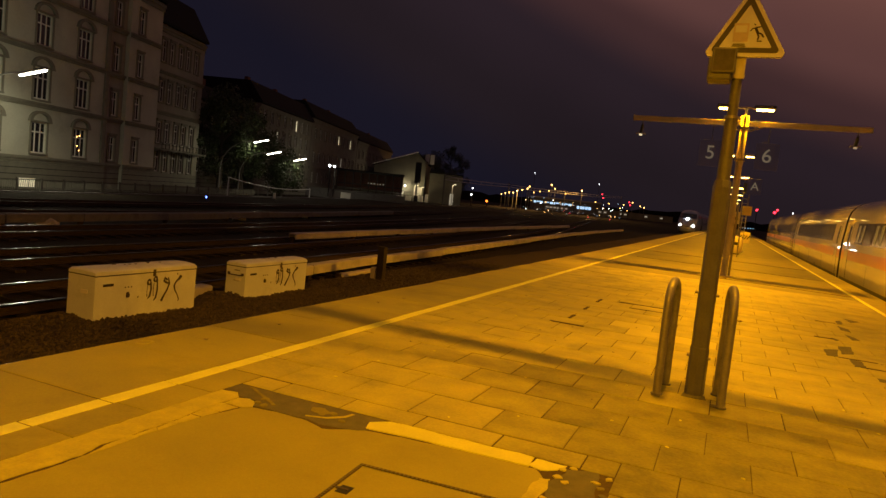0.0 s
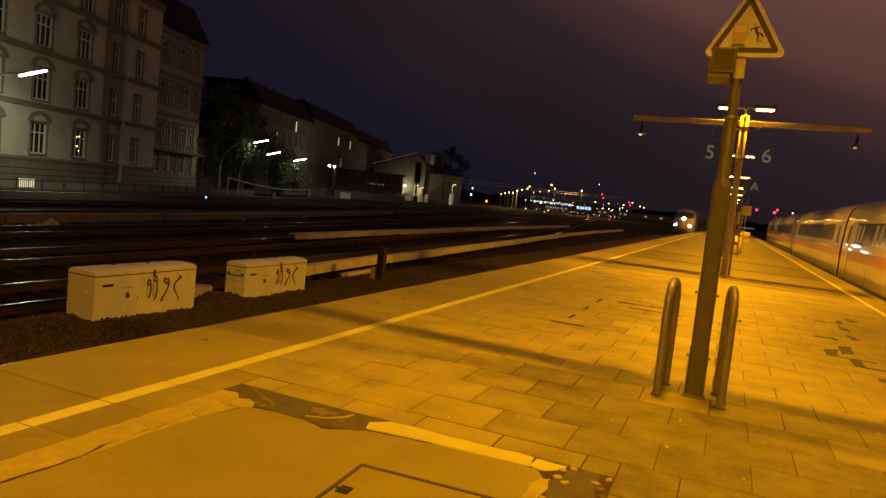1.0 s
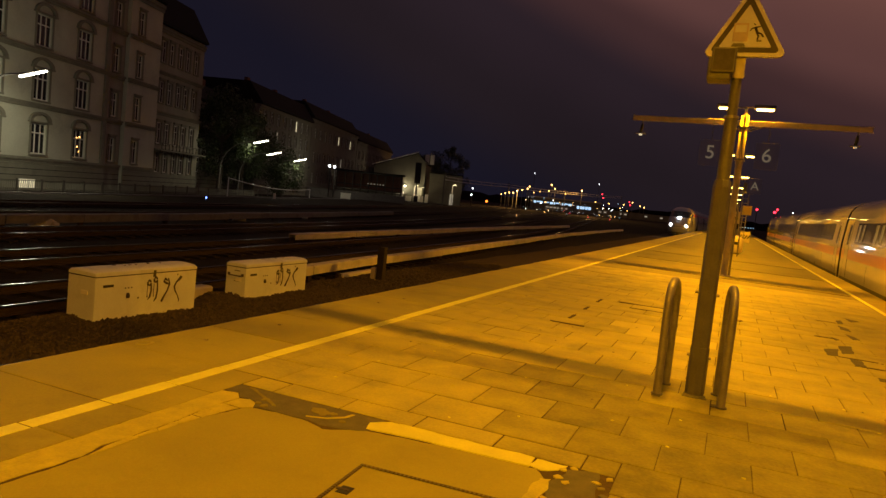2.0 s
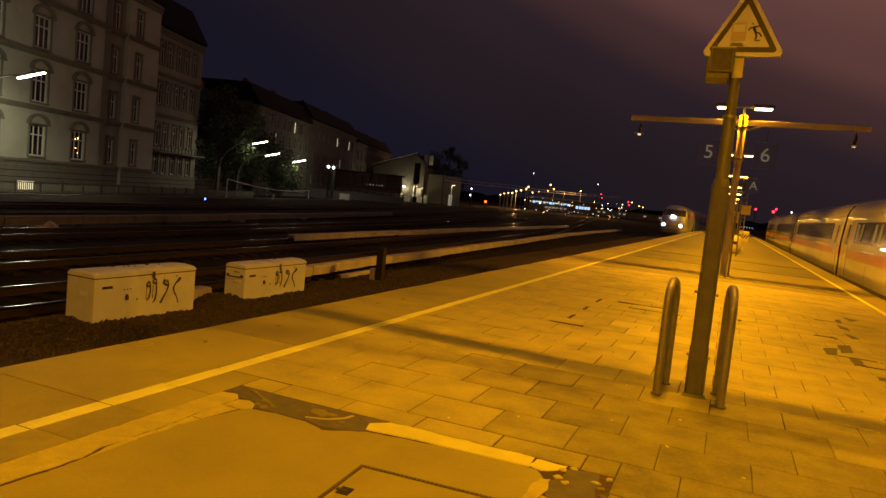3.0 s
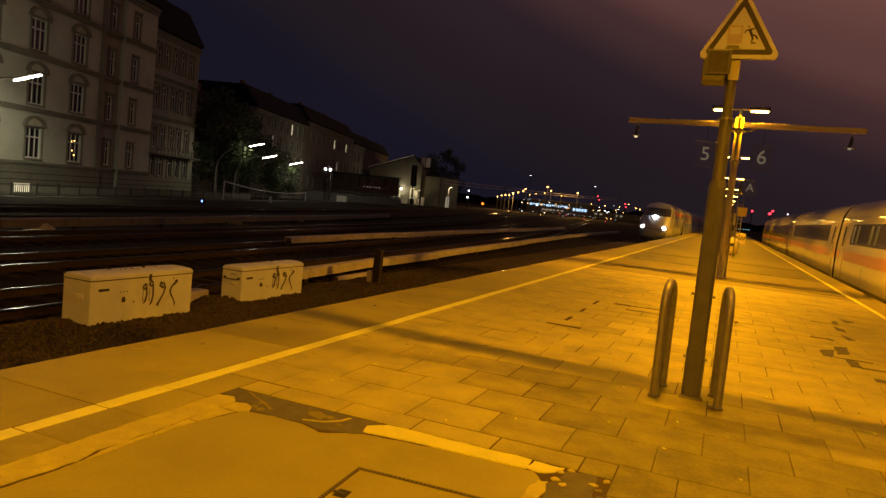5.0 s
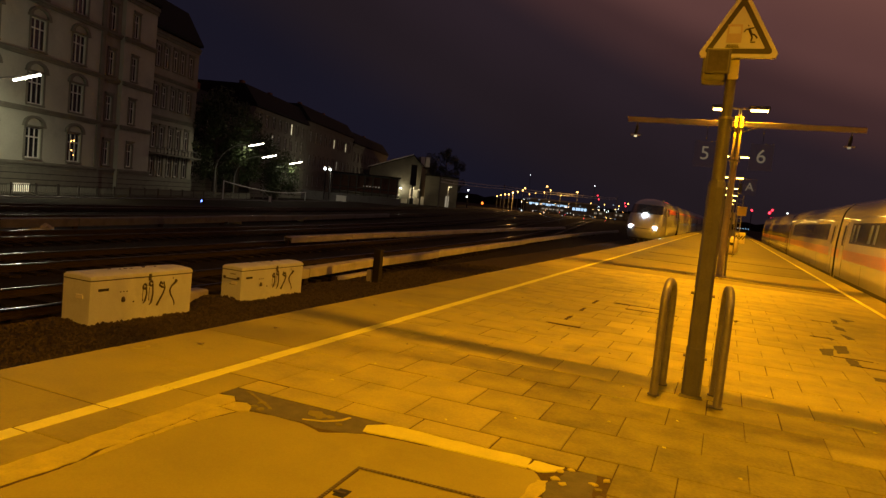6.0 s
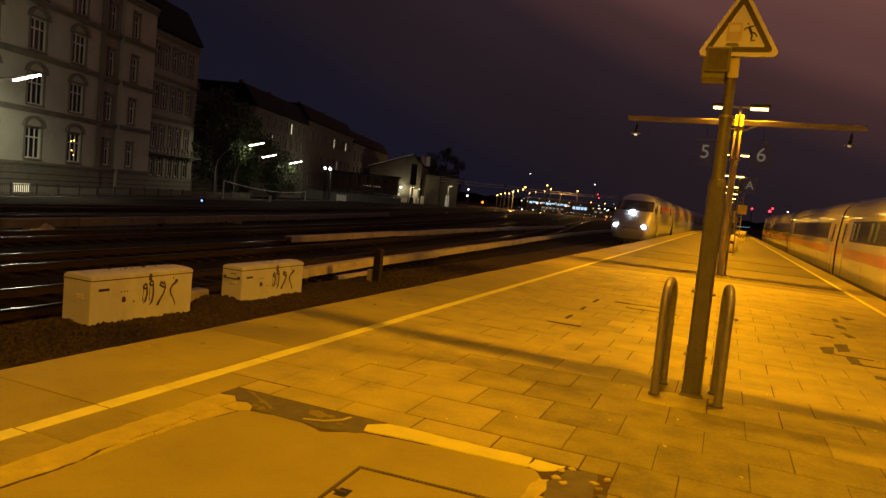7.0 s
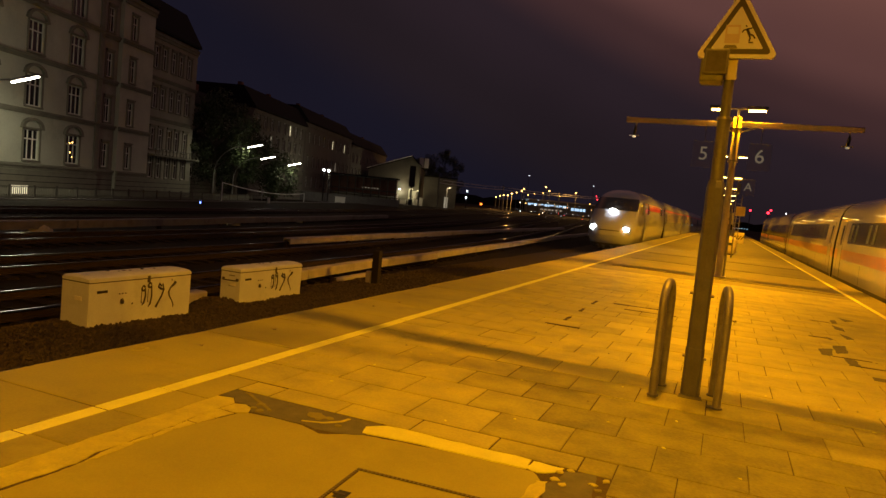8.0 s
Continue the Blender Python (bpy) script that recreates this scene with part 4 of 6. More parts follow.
def power_car(parent, length, side, lights=True, stripe=False):
    bm = bmesh.new()
    rows = []
    nt = 24
    for z, _, w in NOSE:
        pts = [Vector((-w, length, z)), Vector((-w, length - 0.02, z)), Vector((-w, length * 0.5, z)), Vector((-w, 9.0, z))]
        pts += [nose_point(z, -1 + 2 * k / nt) for k in range(nt + 1)]
        pts += [Vector((w, 9.0, z)), Vector((w, length * 0.5, z)), Vector((w, length - 0.02, z)), Vector((w, length, z))]
        rows.append([bm.verts.new(p) for p in pts])
    for a, b in zip(rows, rows[1:]):
        for k in range(len(a) - 1):
            bm.faces.new((a[k], a[k + 1], b[k + 1], b[k]))
        bm.faces.new((a[-1], a[0], b[0], b[-1]))
    bm.faces.new(rows[0])
    bm.faces.new(rows[-1])
    c = part("power_car", bm, "coach_clean", parent, "white streamlined power car with a sloping nose", smooth=True)
    part("windscreen", nose_patch(1.9, 2.68, -0.74, 0.74, 0.03, 10, 16), "screen_glass", c, "wide dark windscreen", smooth=True)
    part("lower_apron", nose_patch(-0.49, -0.16, -0.9, 0.9, 0.03), "pole_paint", c, "grey lower apron", smooth=True)
    part("coupler_cover", nose_patch(0.28, 0.62, -0.2, 0.2, 0.012), "coach_clean", c, smooth=True)
    part("coupler_seam", nose_patch(0.61, 0.66, -0.22, 0.22, 0.014, 1), "coach_dark", c)
    def disc(z, t, rx, rz, material, name, label):
        p = nose_point(z, t, 0.02 if t else 0.09)
        b2 = bmesh.new()
        rings = []
        for d, k in ((0.06, 1.0), (-0.015, 1.0), (-0.035, 0.75)):
            rings.append([b2.verts.new((p.x + math.cos(a) * rx * k, p.y + d + abs(math.cos(a) * rx) * 0.0, p.z + math.sin(a) * rz * k)) for a in [i * math.pi / 8 for i in range(16)]])
        for a, b in zip(rings, rings[1:]):
            for i in range(16):
                b2.faces.new((a[i], a[(i + 1) % 16], b[(i + 1) % 16], b[i]))
        b2.faces.new(rings[-1])
        b2.faces.new(rings[0])
        part(name, b2, material, c, label)
    if lights:
        for t in (-0.40, 0.40):
            disc(0.75, t, 0.25, 0.20, "head", "headlight", "glowing white headlight")
            disc(0.75, t * 1.0, 0.27, 0.215, "black", "headlight_surround", "")
        disc(1.77, 0.0, 0.21, 0.17, "head", "top_headlight", "glowing white top headlight")
    s = side
    for a in (7.6, 18.0):
        part("cab_window", on_side(s, 1.85, 2.55, a, a + 0.75, 0.012, -0.02), "glass", c, "dark cab side window")
    part("cab_door", on_side(s, 0.1, 2.3, 5.6, 6.5, 0.008, -0.02, 6), "coach_clean", c)
    part("handrail", tube(bmesh.new(), [(s * 1.50, 3.9, 1.75), (s * 1.43, 4.2, 2.5)], 0.035, 6), "galv", c)
    part("red_panel", on_side(s, 2.10, 2.44, 8.6, 17.7, 0.006), "signal_red", c, "red panel between cab windows")
    # orange line paints the row of lamps mirrored in the roof shoulder
    part("upper_stripe", on_side(s, 2.47, 2.53, 6.0, length - 0.1, 0.006), "stripe_orange", c, "orange line painting lamp reflections below the roof")
    if stripe:
        part("stripe", on_side(s, 0.66, 1.06, 3.5, length - 0.05, 0.004), "coach_red", c, "orange-red stripe")
    part("mirror", abox(s * 1.42 - 0.1, s * 1.42 + 0.1, 3.35, 3.45, 1.75, 2.25, 0.03), "coach_clean", c)
    part("roof_equipment", abox(-0.7, 0.7, 9, 17, 3.0, 3.30, 0.05), "coach_clean", c)
    wheelset_parts(c, (3.2, 6.0, length - 5.6, length - 2.8))
    return c


NOSE_TO_LIGHT = 0.55


def build_moving_train():
    t = thing("arriving_train", pose(-6.45, 112, 0), "white high-speed train arriving with three bright headlights", "train")
    power_car(t, 21.5, 1)
    y = 21.5
    for k in range(4):
        bellows(t, y, y + 0.5)
        build_coach(t, y + 0.5, y + 26.4, False, 1, False, "side_glass", "coach_clean")
        y += 26.4
    for c in t.children:
        if c.name.startswith("coach"):
            ys = [v.co.y for v in c.data.vertices]
            # red stripe that also paints the lamps' reflection along the coaches
            part("upper_stripe", on_side(1, 2.30, 2.44, min(ys) + 0.1, max(ys) - 0.1, 0.006), "signal_red", c, "narrow red stripe with painted lamp reflections below the roof")
    return t


def build_standing_train():
    t = thing("standing_train", pose(6.17, 0, 0), "white high-speed train with an orange-red stripe standing at the platform", "train")
    build_coach(t, 9.4, 35.25, True, -1, True)
    bellows(t, 35.25, 35.75)
    build_coach(t, 35.75, 61.15, True, -1)
    bellows(t, 61.15, 61.65)
    build_coach(t, 61.65, 86.6, True, -1)
    bellows(t, 86.6, 87.1)
    # the far end car, nose outwards
    bm = coach_shell(87.1, 103.5)
    c = part("end_car", bm, ["coach", "rubber"], t, "white end car", smooth=True)
    part("stripe", on_side(-1, 0.66, 1.06, 87.2, 103.4, 0.004), "coach_red", c, "orange-red stripe")
    part("window_band", on_side(-1, 1.36, 2.19, 89, 101, 0.004, -0.015), "glass", c)
    wheelset_parts(c, (89.5, 92, 98.5, 101))


# ---------------------------------------------------------------- houses across the yard
WINDOW = {}


def window_set(style):
    """Shared meshes of one window, centred on its sill; x along the wall, y into it."""
    if style in WINDOW:
        return WINDOW[style]
    w, h = {"tall": (1.8, 2.5), "narrow": (1.0, 2.3), "small": (1.2, 1.9)}[style]
    cols = (-w / 2 + 0.1, -w / 6 - 0.045), (-w / 6 + 0.045, w / 6 - 0.045), (w / 6 + 0.045, w / 2 - 0.1)
    if style != "tall":
        cols = (-w / 2 + 0.1, -0.045), (0.045, w / 2 - 0.1)
    fr = wall_with_holes(-w / 2, w / 2, 0, h, [(p, q, z0, z1) for p, q in cols for z0, z1 in ((0.1, h * 0.66), (h * 0.66 + 0.09, h - 0.1))], 0.10, 0.2)
    pane = abox(-w / 2 + 0.08, w / 2 - 0.08, 0.15, 0.17, 0.08, h - 0.08)
    sill = abox(-w / 2 - 0.15, w / 2 + 0.15, -0.16, 0.1, -0.14, 0.0, 0.02)
    hood = bmesh.new()
    if style == "tall":
        n = 10
        for k in range(n):
            a0, a1 = math.pi * k / n, math.pi * (k + 1) / n
            r0, r1 = w * 0.52, w * 0.70
            pts = [(math.cos(a) * r, -math.sin(a) * 0, h + 0.12 + math.sin(a) * r * 0.62) for a, r in ((a0, r0), (a0, r1), (a1, r1), (a1, r0))]
            v = [bm_v for bm_v in [hood.verts.new((x, -0.22, z)) for x, y, z in pts] + [hood.verts.new((x, 0.05, z)) for x, y, z in pts]]
            for f in ((0, 1, 2, 3), (7, 6, 5, 4), (0, 4, 5, 1), (1, 5, 6, 2), (2, 6, 7, 3), (3, 7, 4, 0)):
                hood.faces.new([v[i] for i in f])
        box(hood, -w * 0.72, w * 0.72, -0.22, 0.05, h + 0.0, h + 0.12)
    else:
        box(hood, -w * 0.68, w * 0.68, -0.18, 0.05, h + 0.16, h + 0.3)
        box(hood, -w * 0.6, w * 0.6, -0.10, 0.05, h + 0.02, h + 0.16)
    jamb = abox(-w / 2 - 0.18, -w / 2, -0.07, -0.002, 0, h)
    jamb_b = abox(w / 2, w / 2 + 0.18, -0.07, -0.002, 0, h)
    WINDOW[style] = [finish("window_frame", fr, "win_frame"), finish("pane", pane, "win"), finish("sill", sill, "stucco"), finish("hood", hood, "stucco"), finish("jamb", jamb, "stucco"), w, h, finish("jamb", jamb_b, "stucco")]
    return WINDOW[style]


def wall_with_holes(x0, x1, z0, z1, holes, y0=0.0, y1=0.4):
    """A wall in the xz plane with rectangular openings that go through it."""
    xs = sorted({x0, x1, *[h[0] for h in holes], *[h[1] for h in holes]})
    zs = sorted({z0, z1, *[h[2] for h in holes], *[h[3] for h in holes]})
    solid_cell = {}
    for i in range(len(xs) - 1):
        for j in range(len(zs) - 1):
            cx, cz = (xs[i] + xs[i + 1]) / 2, (zs[j] + zs[j + 1]) / 2
            solid_cell[i, j] = not any(h[0] < cx < h[1] and h[2] < cz < h[3] for h in holes)
    bm = bmesh.new()
    cache = {}
    def v(i, j, y):
        if (i, j, y) not in cache:
            cache[i, j, y] = bm.verts.new((xs[i], y, zs[j]))
        return cache[i, j, y]
    for (i, j), s in solid_cell.items():
        if not s:
            continue
        bm.faces.new((v(i, j, y0), v(i + 1, j, y0), v(i + 1, j + 1, y0), v(i, j + 1, y0)))
        bm.faces.new((v(i, j + 1, y1), v(i + 1, j + 1, y1), v(i + 1, j, y1), v(i, j, y1)))
        for di, dj, a, b in ((-1, 0, (i, j), (i, j + 1)), (1, 0, (i + 1, j), (i + 1, j + 1)), (0, -1, (i, j), (i + 1, j)), (0, 1, (i, j + 1), (i + 1, j + 1))):
            if not solid_cell.get((i + di, j + dj), False):
                bm.faces.new((v(*a, y0), v(*b, y0), v(*b, y1), v(*a, y1)))
    return bm


def build_house(m, length, depth, eaves, label, columns, sills, wall="plaster", style="tall", cornices=(), lit={}, roof_h=4.0, pilasters=(), ground_windows=()):
    """A terraced house: x along the street, front at y = 0, the street at z = 0."""
    h = thing("town_house", m, label, "house", "houses across the yard")
    fr, pane, sill, hood, jamb, w, hh, jamb_b = window_set(style)
    holes = [(x - w / 2, x + w / 2, z, z + hh) for z in sills for x in columns]
    holes += [(x - 0.6, x + 0.6, 0.6, 1.5) for x in ground_windows]
    part("front_wall", wall_with_holes(0, length, 0, eaves, holes), wall, h)
    bm = bmesh.new()
    box(bm, 0, 0.35, 0.41, depth, 0, eaves)
    part("end_wall", bm, wall, h)
    part("end_wall", abox(length - 0.35, length, 0.41, depth, 0, eaves), wall, h)
    part("back_wall", abox(0.36, length - 0.36, depth - 0.4, depth, 0, eaves), wall, h)
    # upright black sheet that paints the darkness of the rooms
    part("inner_floor", abox(0.4, length - 0.4, 2.2, 2.4, 0, eaves), "black", h, "black sheet painting unlit rooms behind the windows")
    bm = bmesh.new()
    a, b = -0.45, depth + 0.3
    pr = [(a, eaves), (a, eaves + 0.25), (a + 2.2, eaves + roof_h), (b - 2.2, eaves + roof_h), (b, eaves + 0.25), (b, eaves)]
    ends = [[bm.verts.new((x, y, z)) for y, z in pr] for x in (-0.05, length + 0.05)]
    for k in range(len(pr)):
        bm.faces.new((ends[0][k], ends[0][(k + 1) % len(pr)], ends[1][(k + 1) % len(pr)], ends[1][k]))
    bm.faces.new(ends[0])
    bm.faces.new(ends[1])
    roof = part("roof", bm, "roof", h, "dark slate roof")
    for x in (length * 0.3, length * 0.78):
        part("chimney", abox(x - 0.5, x + 0.5, depth * 0.5 - 0.3, depth * 0.5 + 0.3, eaves + roof_h - 0.1, eaves + roof_h + 1.5), "brickred", roof)
    for z, t in cornices:
        bm = bmesh.new()
        box(bm, 0, length, -0.28, -0.002, z, z + t * 0.45)
        box(bm, 0, length, -0.16, -0.002, z - t * 0.55, z - 0.002)
        part("cornice", bm, "stucco", h)
    part("plinth", abox(0, length, -0.12, -0.003, 0, 1.95), "stucco", h, "dark rusticated base course")
    for z in (0.5, 1.0, 1.5):
        part("plinth_groove", abox(0, length, -0.124, -0.119, z, z + 0.05), "roof", h)
    for x in pilasters:
        part("pilaster", abox(x - 0.28, x + 0.28, -0.14, -0.003, 2.4, eaves - 0.6), "stucco", h)
    for i, z in enumerate(sills):
        for j, x in enumerate(columns):
            wdw = part("window", fr, None, h)
            wdw.matrix_basis = Matrix.Translation((x, 0, z))
            for me in (pane, sill, hood, jamb, jamb_b):
                o = part(me.name.split(".")[0], me, None, wdw)
                if me is pane and (i, j) in lit:
                    o.data = lit_pane(style, lit[i, j])
    for x in ground_windows:
        part("basement_window", abox(x - 0.6, x + 0.6, 0.2, 0.25, 0.6, 1.5), "win", h)
    return h


def lit_pane(style, key):
    w, hh = WINDOW[style][5:7]
    return finish("pane", abox(-w / 2 + 0.08, w / 2 - 0.08, 0.15, 0.17, 0.08, hh - 0.08), key)


def build_street_lamp(s, d_base, d_head, z_head, light):
    """A whip-shaped street lamp: pole at the house side, long tube head over the road."""
    l = thing("street_lamp", at_street(s, d_base), "curved street lamp with a long glowing tube head", "street lamp", "street lamps")
    top = z_head - STREET_Z
    reach = d_base - d_head
    pts = [(0, 0, 0), (0, 0, top * 0.45)]
    for k in range(1, 9):
        a = k / 8 * math.pi / 2
        pts.append((0, -(reach - 0.9) * (1 - math.cos(a)), top * 0.45 + (top * 0.55 - 0.1) * math.sin(a)))
    part("pole", tube(bmesh.new(), pts, [0.09, 0.08] + [0.06] * 8, 8), "galv", l, smooth=True)
    def tilted(bm):
        for v in bm.verts:
            v.co.z += (-v.co.y - reach) * 0.27
        return bm
    h = part("lamp_head", tilted(abox(-0.14, 0.14, -reach - 0.95, -reach + 0.95, top, top + 0.16, 0.05)), "galv", l)
    part("tube_lens", tilted(abox(-0.12, 0.12, -reach - 0.92, -reach + 0.92, top - 0.10, top - 0.004, 0.045)), "street_tube", h, "glowing white tube")
    if light:
        down_light("street_light", at_street(s, d_head, z_head - 0.45).translation, light * 1.0, STREET, 158, 0.5, 0.2, N * math.sin(radians(30)) - Vector((0, 0, math.cos(radians(30)))))
        point_light("street_glow", at_street(s, d_head, z_head - 0.5).translation, light * 0.34, STREET)


def build_fence():
    f = thing("street_fence", at_street(20, 35.2), "low iron railing along the street edge", "fence")
    n = 0
    L = 72.0
    part("rail_bar", abox(0, L, -0.03, 0.03, 0.80, 0.86), "iron", f)
    part("rail_bar", abox(0, L, -0.03, 0.03, 0.08, 0.12), "iron", f)
    post = finish("post", abox(-0.06, 0.06, -0.06, 0.06, 0, 0.95, 0.01), "iron")
    bar = finish("bar", abox(-0.034, 0.034, -0.02, 0.02, 0.06, 0.80), "plaster_b")
    k = 0
    while k * 2.5 <= L:
        o = part("post", post, None, f)
        o.matrix_basis = Matrix.Translation((k * 2.5, 0, 0))
        k += 1
    for k in range(290):
        o = part("bar", bar, None, f)
        o.matrix_basis = Matrix.Translation((11 + 0.2 * k, 0, 0))


def build_tree(m, height, spread, leaves, label, trunk_h=2.5, seed=1):
    t = thing("tree", m, label, "tree", "trees along the street")
    rng = np.random.default_rng(seed)
    bm = bmesh.new()
    tube(bm, [(0, 0, 0), (0.1, 0, trunk_h), (0.0, 0.1, height * 0.5), (0.1, 0, height * 0.8)], [0.35, 0.28, 0.18, 0.06], 9)
    tips = []
    for k in range(14):
        a, z = rng.uniform(0, 6.28), rng.uniform(trunk_h, height * 0.7)
        r = spread * rng.uniform(0.45, 0.85)
        end = Vector((math.cos(a) * r, math.sin(a) * r, z + rng.uniform(0.8, 3.0)))
        tube(bm, [(0, 0, z), tuple(end * 0.5 + Vector((0, 0, z * 0.5 + 0.4))), tuple(end)], [0.12, 0.07, 0.03], 6)
        tips.append(end)
    part("trunk", bm, "bark", t)
    centres = [(*tip, rng.uniform(0.9, 1.9)) for tip in tips]
    for k in range(34):
        a, u = rng.uniform(0, 6.28), rng.uniform(0, 1)
        z = trunk_h * 0.7 + (height - trunk_h * 0.7) * u
        r = spread * math.sqrt(max(0.03, 1 - (2 * u - 0.85) ** 2)) * rng.uniform(0.3, 0.95)
        centres.append((math.cos(a) * r, math.sin(a) * r, z, rng.uniform(0.8, 1.8)))
    c = np.array(centres)
    pick = rng.integers(0, len(c), leaves)
    d = rng.normal(0, 1, (leaves, 3))
    d /= np.linalg.norm(d, axis=1)[:, None]
    pos = c[pick, :3] + d * (c[pick, 3] * rng.uniform(0.4, 1.05, leaves))[:, None]
    ax = rng.normal(0, 1, (leaves, 3))
    ax /= np.linalg.norm(ax, axis=1)[:, None]
    b = np.cross(ax, d)
    b /= np.linalg.norm(b, axis=1)[:, None] + 1e-6
    sz = rng.uniform(0.10, 0.24, leaves)[:, None]
    v = np.stack([pos - ax * sz, pos + b * sz * 0.55, pos + ax * sz, pos - b * sz * 0.55], 1).reshape(-1, 3)
    me = bpy.data.meshes.new("crown")
    me.from_pydata(v.tolist(), [], np.arange(leaves * 4).reshape(-1, 4).tolist())
    me.materials.append(M["leaf"])
    part("crown", me, None, t, "dark leafy crown with gaps")
    return t


def build_street():
    # corner house, three parts of one front
    corner = build_house(at_street(24, 39), 36.8, 11, 19.6, "pale plaster town house with stucco window hoods", [2.2, 7.35, 12.5, 17.65, 22.8, 27.95, 33.1], [2.75, 7.05, 11.3, 15.5],
                cornices=((2.25, 0.5), (6.6, 0.4), (10.85, 0.4), (15.1, 0.4), (19.1, 0.7)), pilasters=(0.4, 36.4), lit={})
    # glowing chips just before the opaque panes paint warm glints
    for x, z in ((32.95, 4.55), (33.3, 4.62), (33.42, 4.66), (33.05, 3.75), (33.35, 3.35), (28.3, 4.5)):
        part("interior_lamp", abox(x - 0.05, x + 0.05, 0.135, 0.148, z - 0.05, z + 0.05, 0.01), "far_amber", corner, "small glowing chip painting a warm glint on a pane")
    # the bay's shade is put into its greyer wall colour
    build_house(at_street(60.82, 39.5), 3.2, 10, 19.6, "recessed bay of a plaster town house, its shade painted grey", [1.85], [2.75, 7.05, 11.3, 15.5], wall="plaster_c", style="narrow",
                cornices=((2.25, 0.5), (6.6, 0.4), (10.85, 0.4), (15.1, 0.4), (19.1, 0.7)))
    build_house(at_street(64.05, 39.1), 5.7, 11, 19.6, "pale plaster town house wing with narrow windows", [1.9], [2.75, 7.05, 11.3, 15.5], style="narrow",
                cornices=((2.25, 0.5), (6.6, 0.4), (10.85, 0.4), (15.1, 0.4), (19.1, 0.7)))
    bal = build_house(at_street(69.8, 39.6), 10.8, 9, 17.8, "brown plaster town house with groups of narrow windows and a balcony", [1.5, 3.2, 5.2, 6.9, 8.9], [2.1, 5.2, 9.6, 13.9], wall="plaster_c", style="narrow",
                cornices=((8.5, 0.4), (12.8, 0.35), (17.3, 0.6)), lit={}, roof_h=4.0)
    part("balcony_slab", abox(0.2, 10.6, -1.2, -0.01, 4.42, 4.58), "stucco", bal)
    part("balcony_rail", abox(0.2, 10.6, -1.2, -1.12, 5.2, 5.27), "iron", bal)
    for k in range(14):
        part("baluster", abox(0.3 + k * 0.78, 0.36 + k * 0.78, -1.19, -1.13, 4.58, 5.2), "iron", bal)
    build_house(at_street(81.2, 42.5), 18.3, 9, 11.8, "dim brown town house half hidden behind trees", [2.2 + 3.2 * k for k in range(5)], [2.5, 5.6, 8.8], wall="plaster_b", style="small",
                cornices=((5.0, 0.4), (11.4, 0.6)), roof_h=2.4)
    build_house(at_street(100, 40), 26, 11, 13.6, "dim brown town house behind the trees", [2.5 + 3.0 * k for k in range(8)], [2.5, 5.4, 8.2, 11.0], wall="plaster_b", style="small",
                cornices=((4.9, 0.4), (13.2, 0.6)), lit={(3, 5): "warm_win", (2, 2): "dim_win"}, roof_h=3.2)
    build_house(at_street(126.3, 40), 36, 11, 14.6, "dim brown terraced house with a dark roof", [2.5 + 3.4 * k for k in range(10)], [2.5, 6.4, 10.9], wall="plaster_b", style="small",
                cornices=((5.4, 0.4), (14.2, 0.6)), lit={(2, 5): "warm_win", (2, 8): "warm_win", (1, 6): "dim_win"}, roof_h=3.0)
    build_house(at_street(162.6, 40), 44, 11, 13.6, "dim brown terraced house with a dark roof", [2.5 + 4.0 * k for k in range(10)], [2.5, 6.0, 9.4], wall="plaster_b", style="small",
                cornices=((13.2, 0.6),), roof_h=3.0)
    for s, db, dh, z, w in ((41.8, 37, 32, 6.6, 1400), (82.0, 37.2, 32.2, 5.7, 290), (87.5, 37, 32.5, 4.6, 60), (98.4, 37, 32.5, 4.4, 150)):
        build_street_lamp(s, db, dh, z, w)
    build_fence()
    build_tree(at_street(84.6, 38.4), 13.0, 5.2, 11000, "large dark tree in front of town houses", 3.0, 3)
    build_tree(at_street(92.5, 38.8), 12.4, 4.8, 9000, "large dark tree in front of town houses", 3.0, 8)
    build_tree(at_street(99.5, 35.5), 5.6, 3.2, 4500, "leafy tree lit by a street lamp", 1.5, 5)
    build_tree(pose(-75.5, 182, STREET_Z), 17.0, 6.5, 9000, "dark tree behind the railway hall", 3.0, 14)
    build_tree(pose(-84.0, 190, STREET_Z), 15.5, 6.0, 8000, "dark tree behind the railway hall", 3.0, 15)
    # slack barrier rope with end posts
    r = thing("slack_barrier_cable", at_street(72.7, 31.9), "pale slack cable strung between posts", "cable")
    pts = [(29.7 * k / 12, 0, 2.3 - 0.75 * k / 12 - 2.2 * (k / 12) * (1 - k / 12)) for k in range(13)]
    part("cable", tube(bmesh.new(), pts, 0.05, 6), "pale_wire", r)
    part("post", tube(bmesh.new(), [(0, 0, 0), (0, 0, 2.35)], 0.06, 8), "pale_wire", r)
    part("post", tube(bmesh.new(), [(29.7, 0, 0), (29.7, 0, 1.6)], 0.06, 8), "pale_wire", r)
    # lit basement door behind the fence
    d = thing("lit_basement_window", at_street(50.6, 38.9), "bright lit basement window at street level", "window")
    part("window_frame", abox(-1.0, 1.0, -0.14, -0.03, 0.0, 0.72, 0.01), "win_frame", d)
    for k in range(5):
        part("lit_glass", abox(-0.93 + 0.38 * k, -0.63 + 0.38 * k + 0.04 * (k % 2), -0.17, -0.145, 0.04, 0.67), "warm_win", d, "glowing glass")


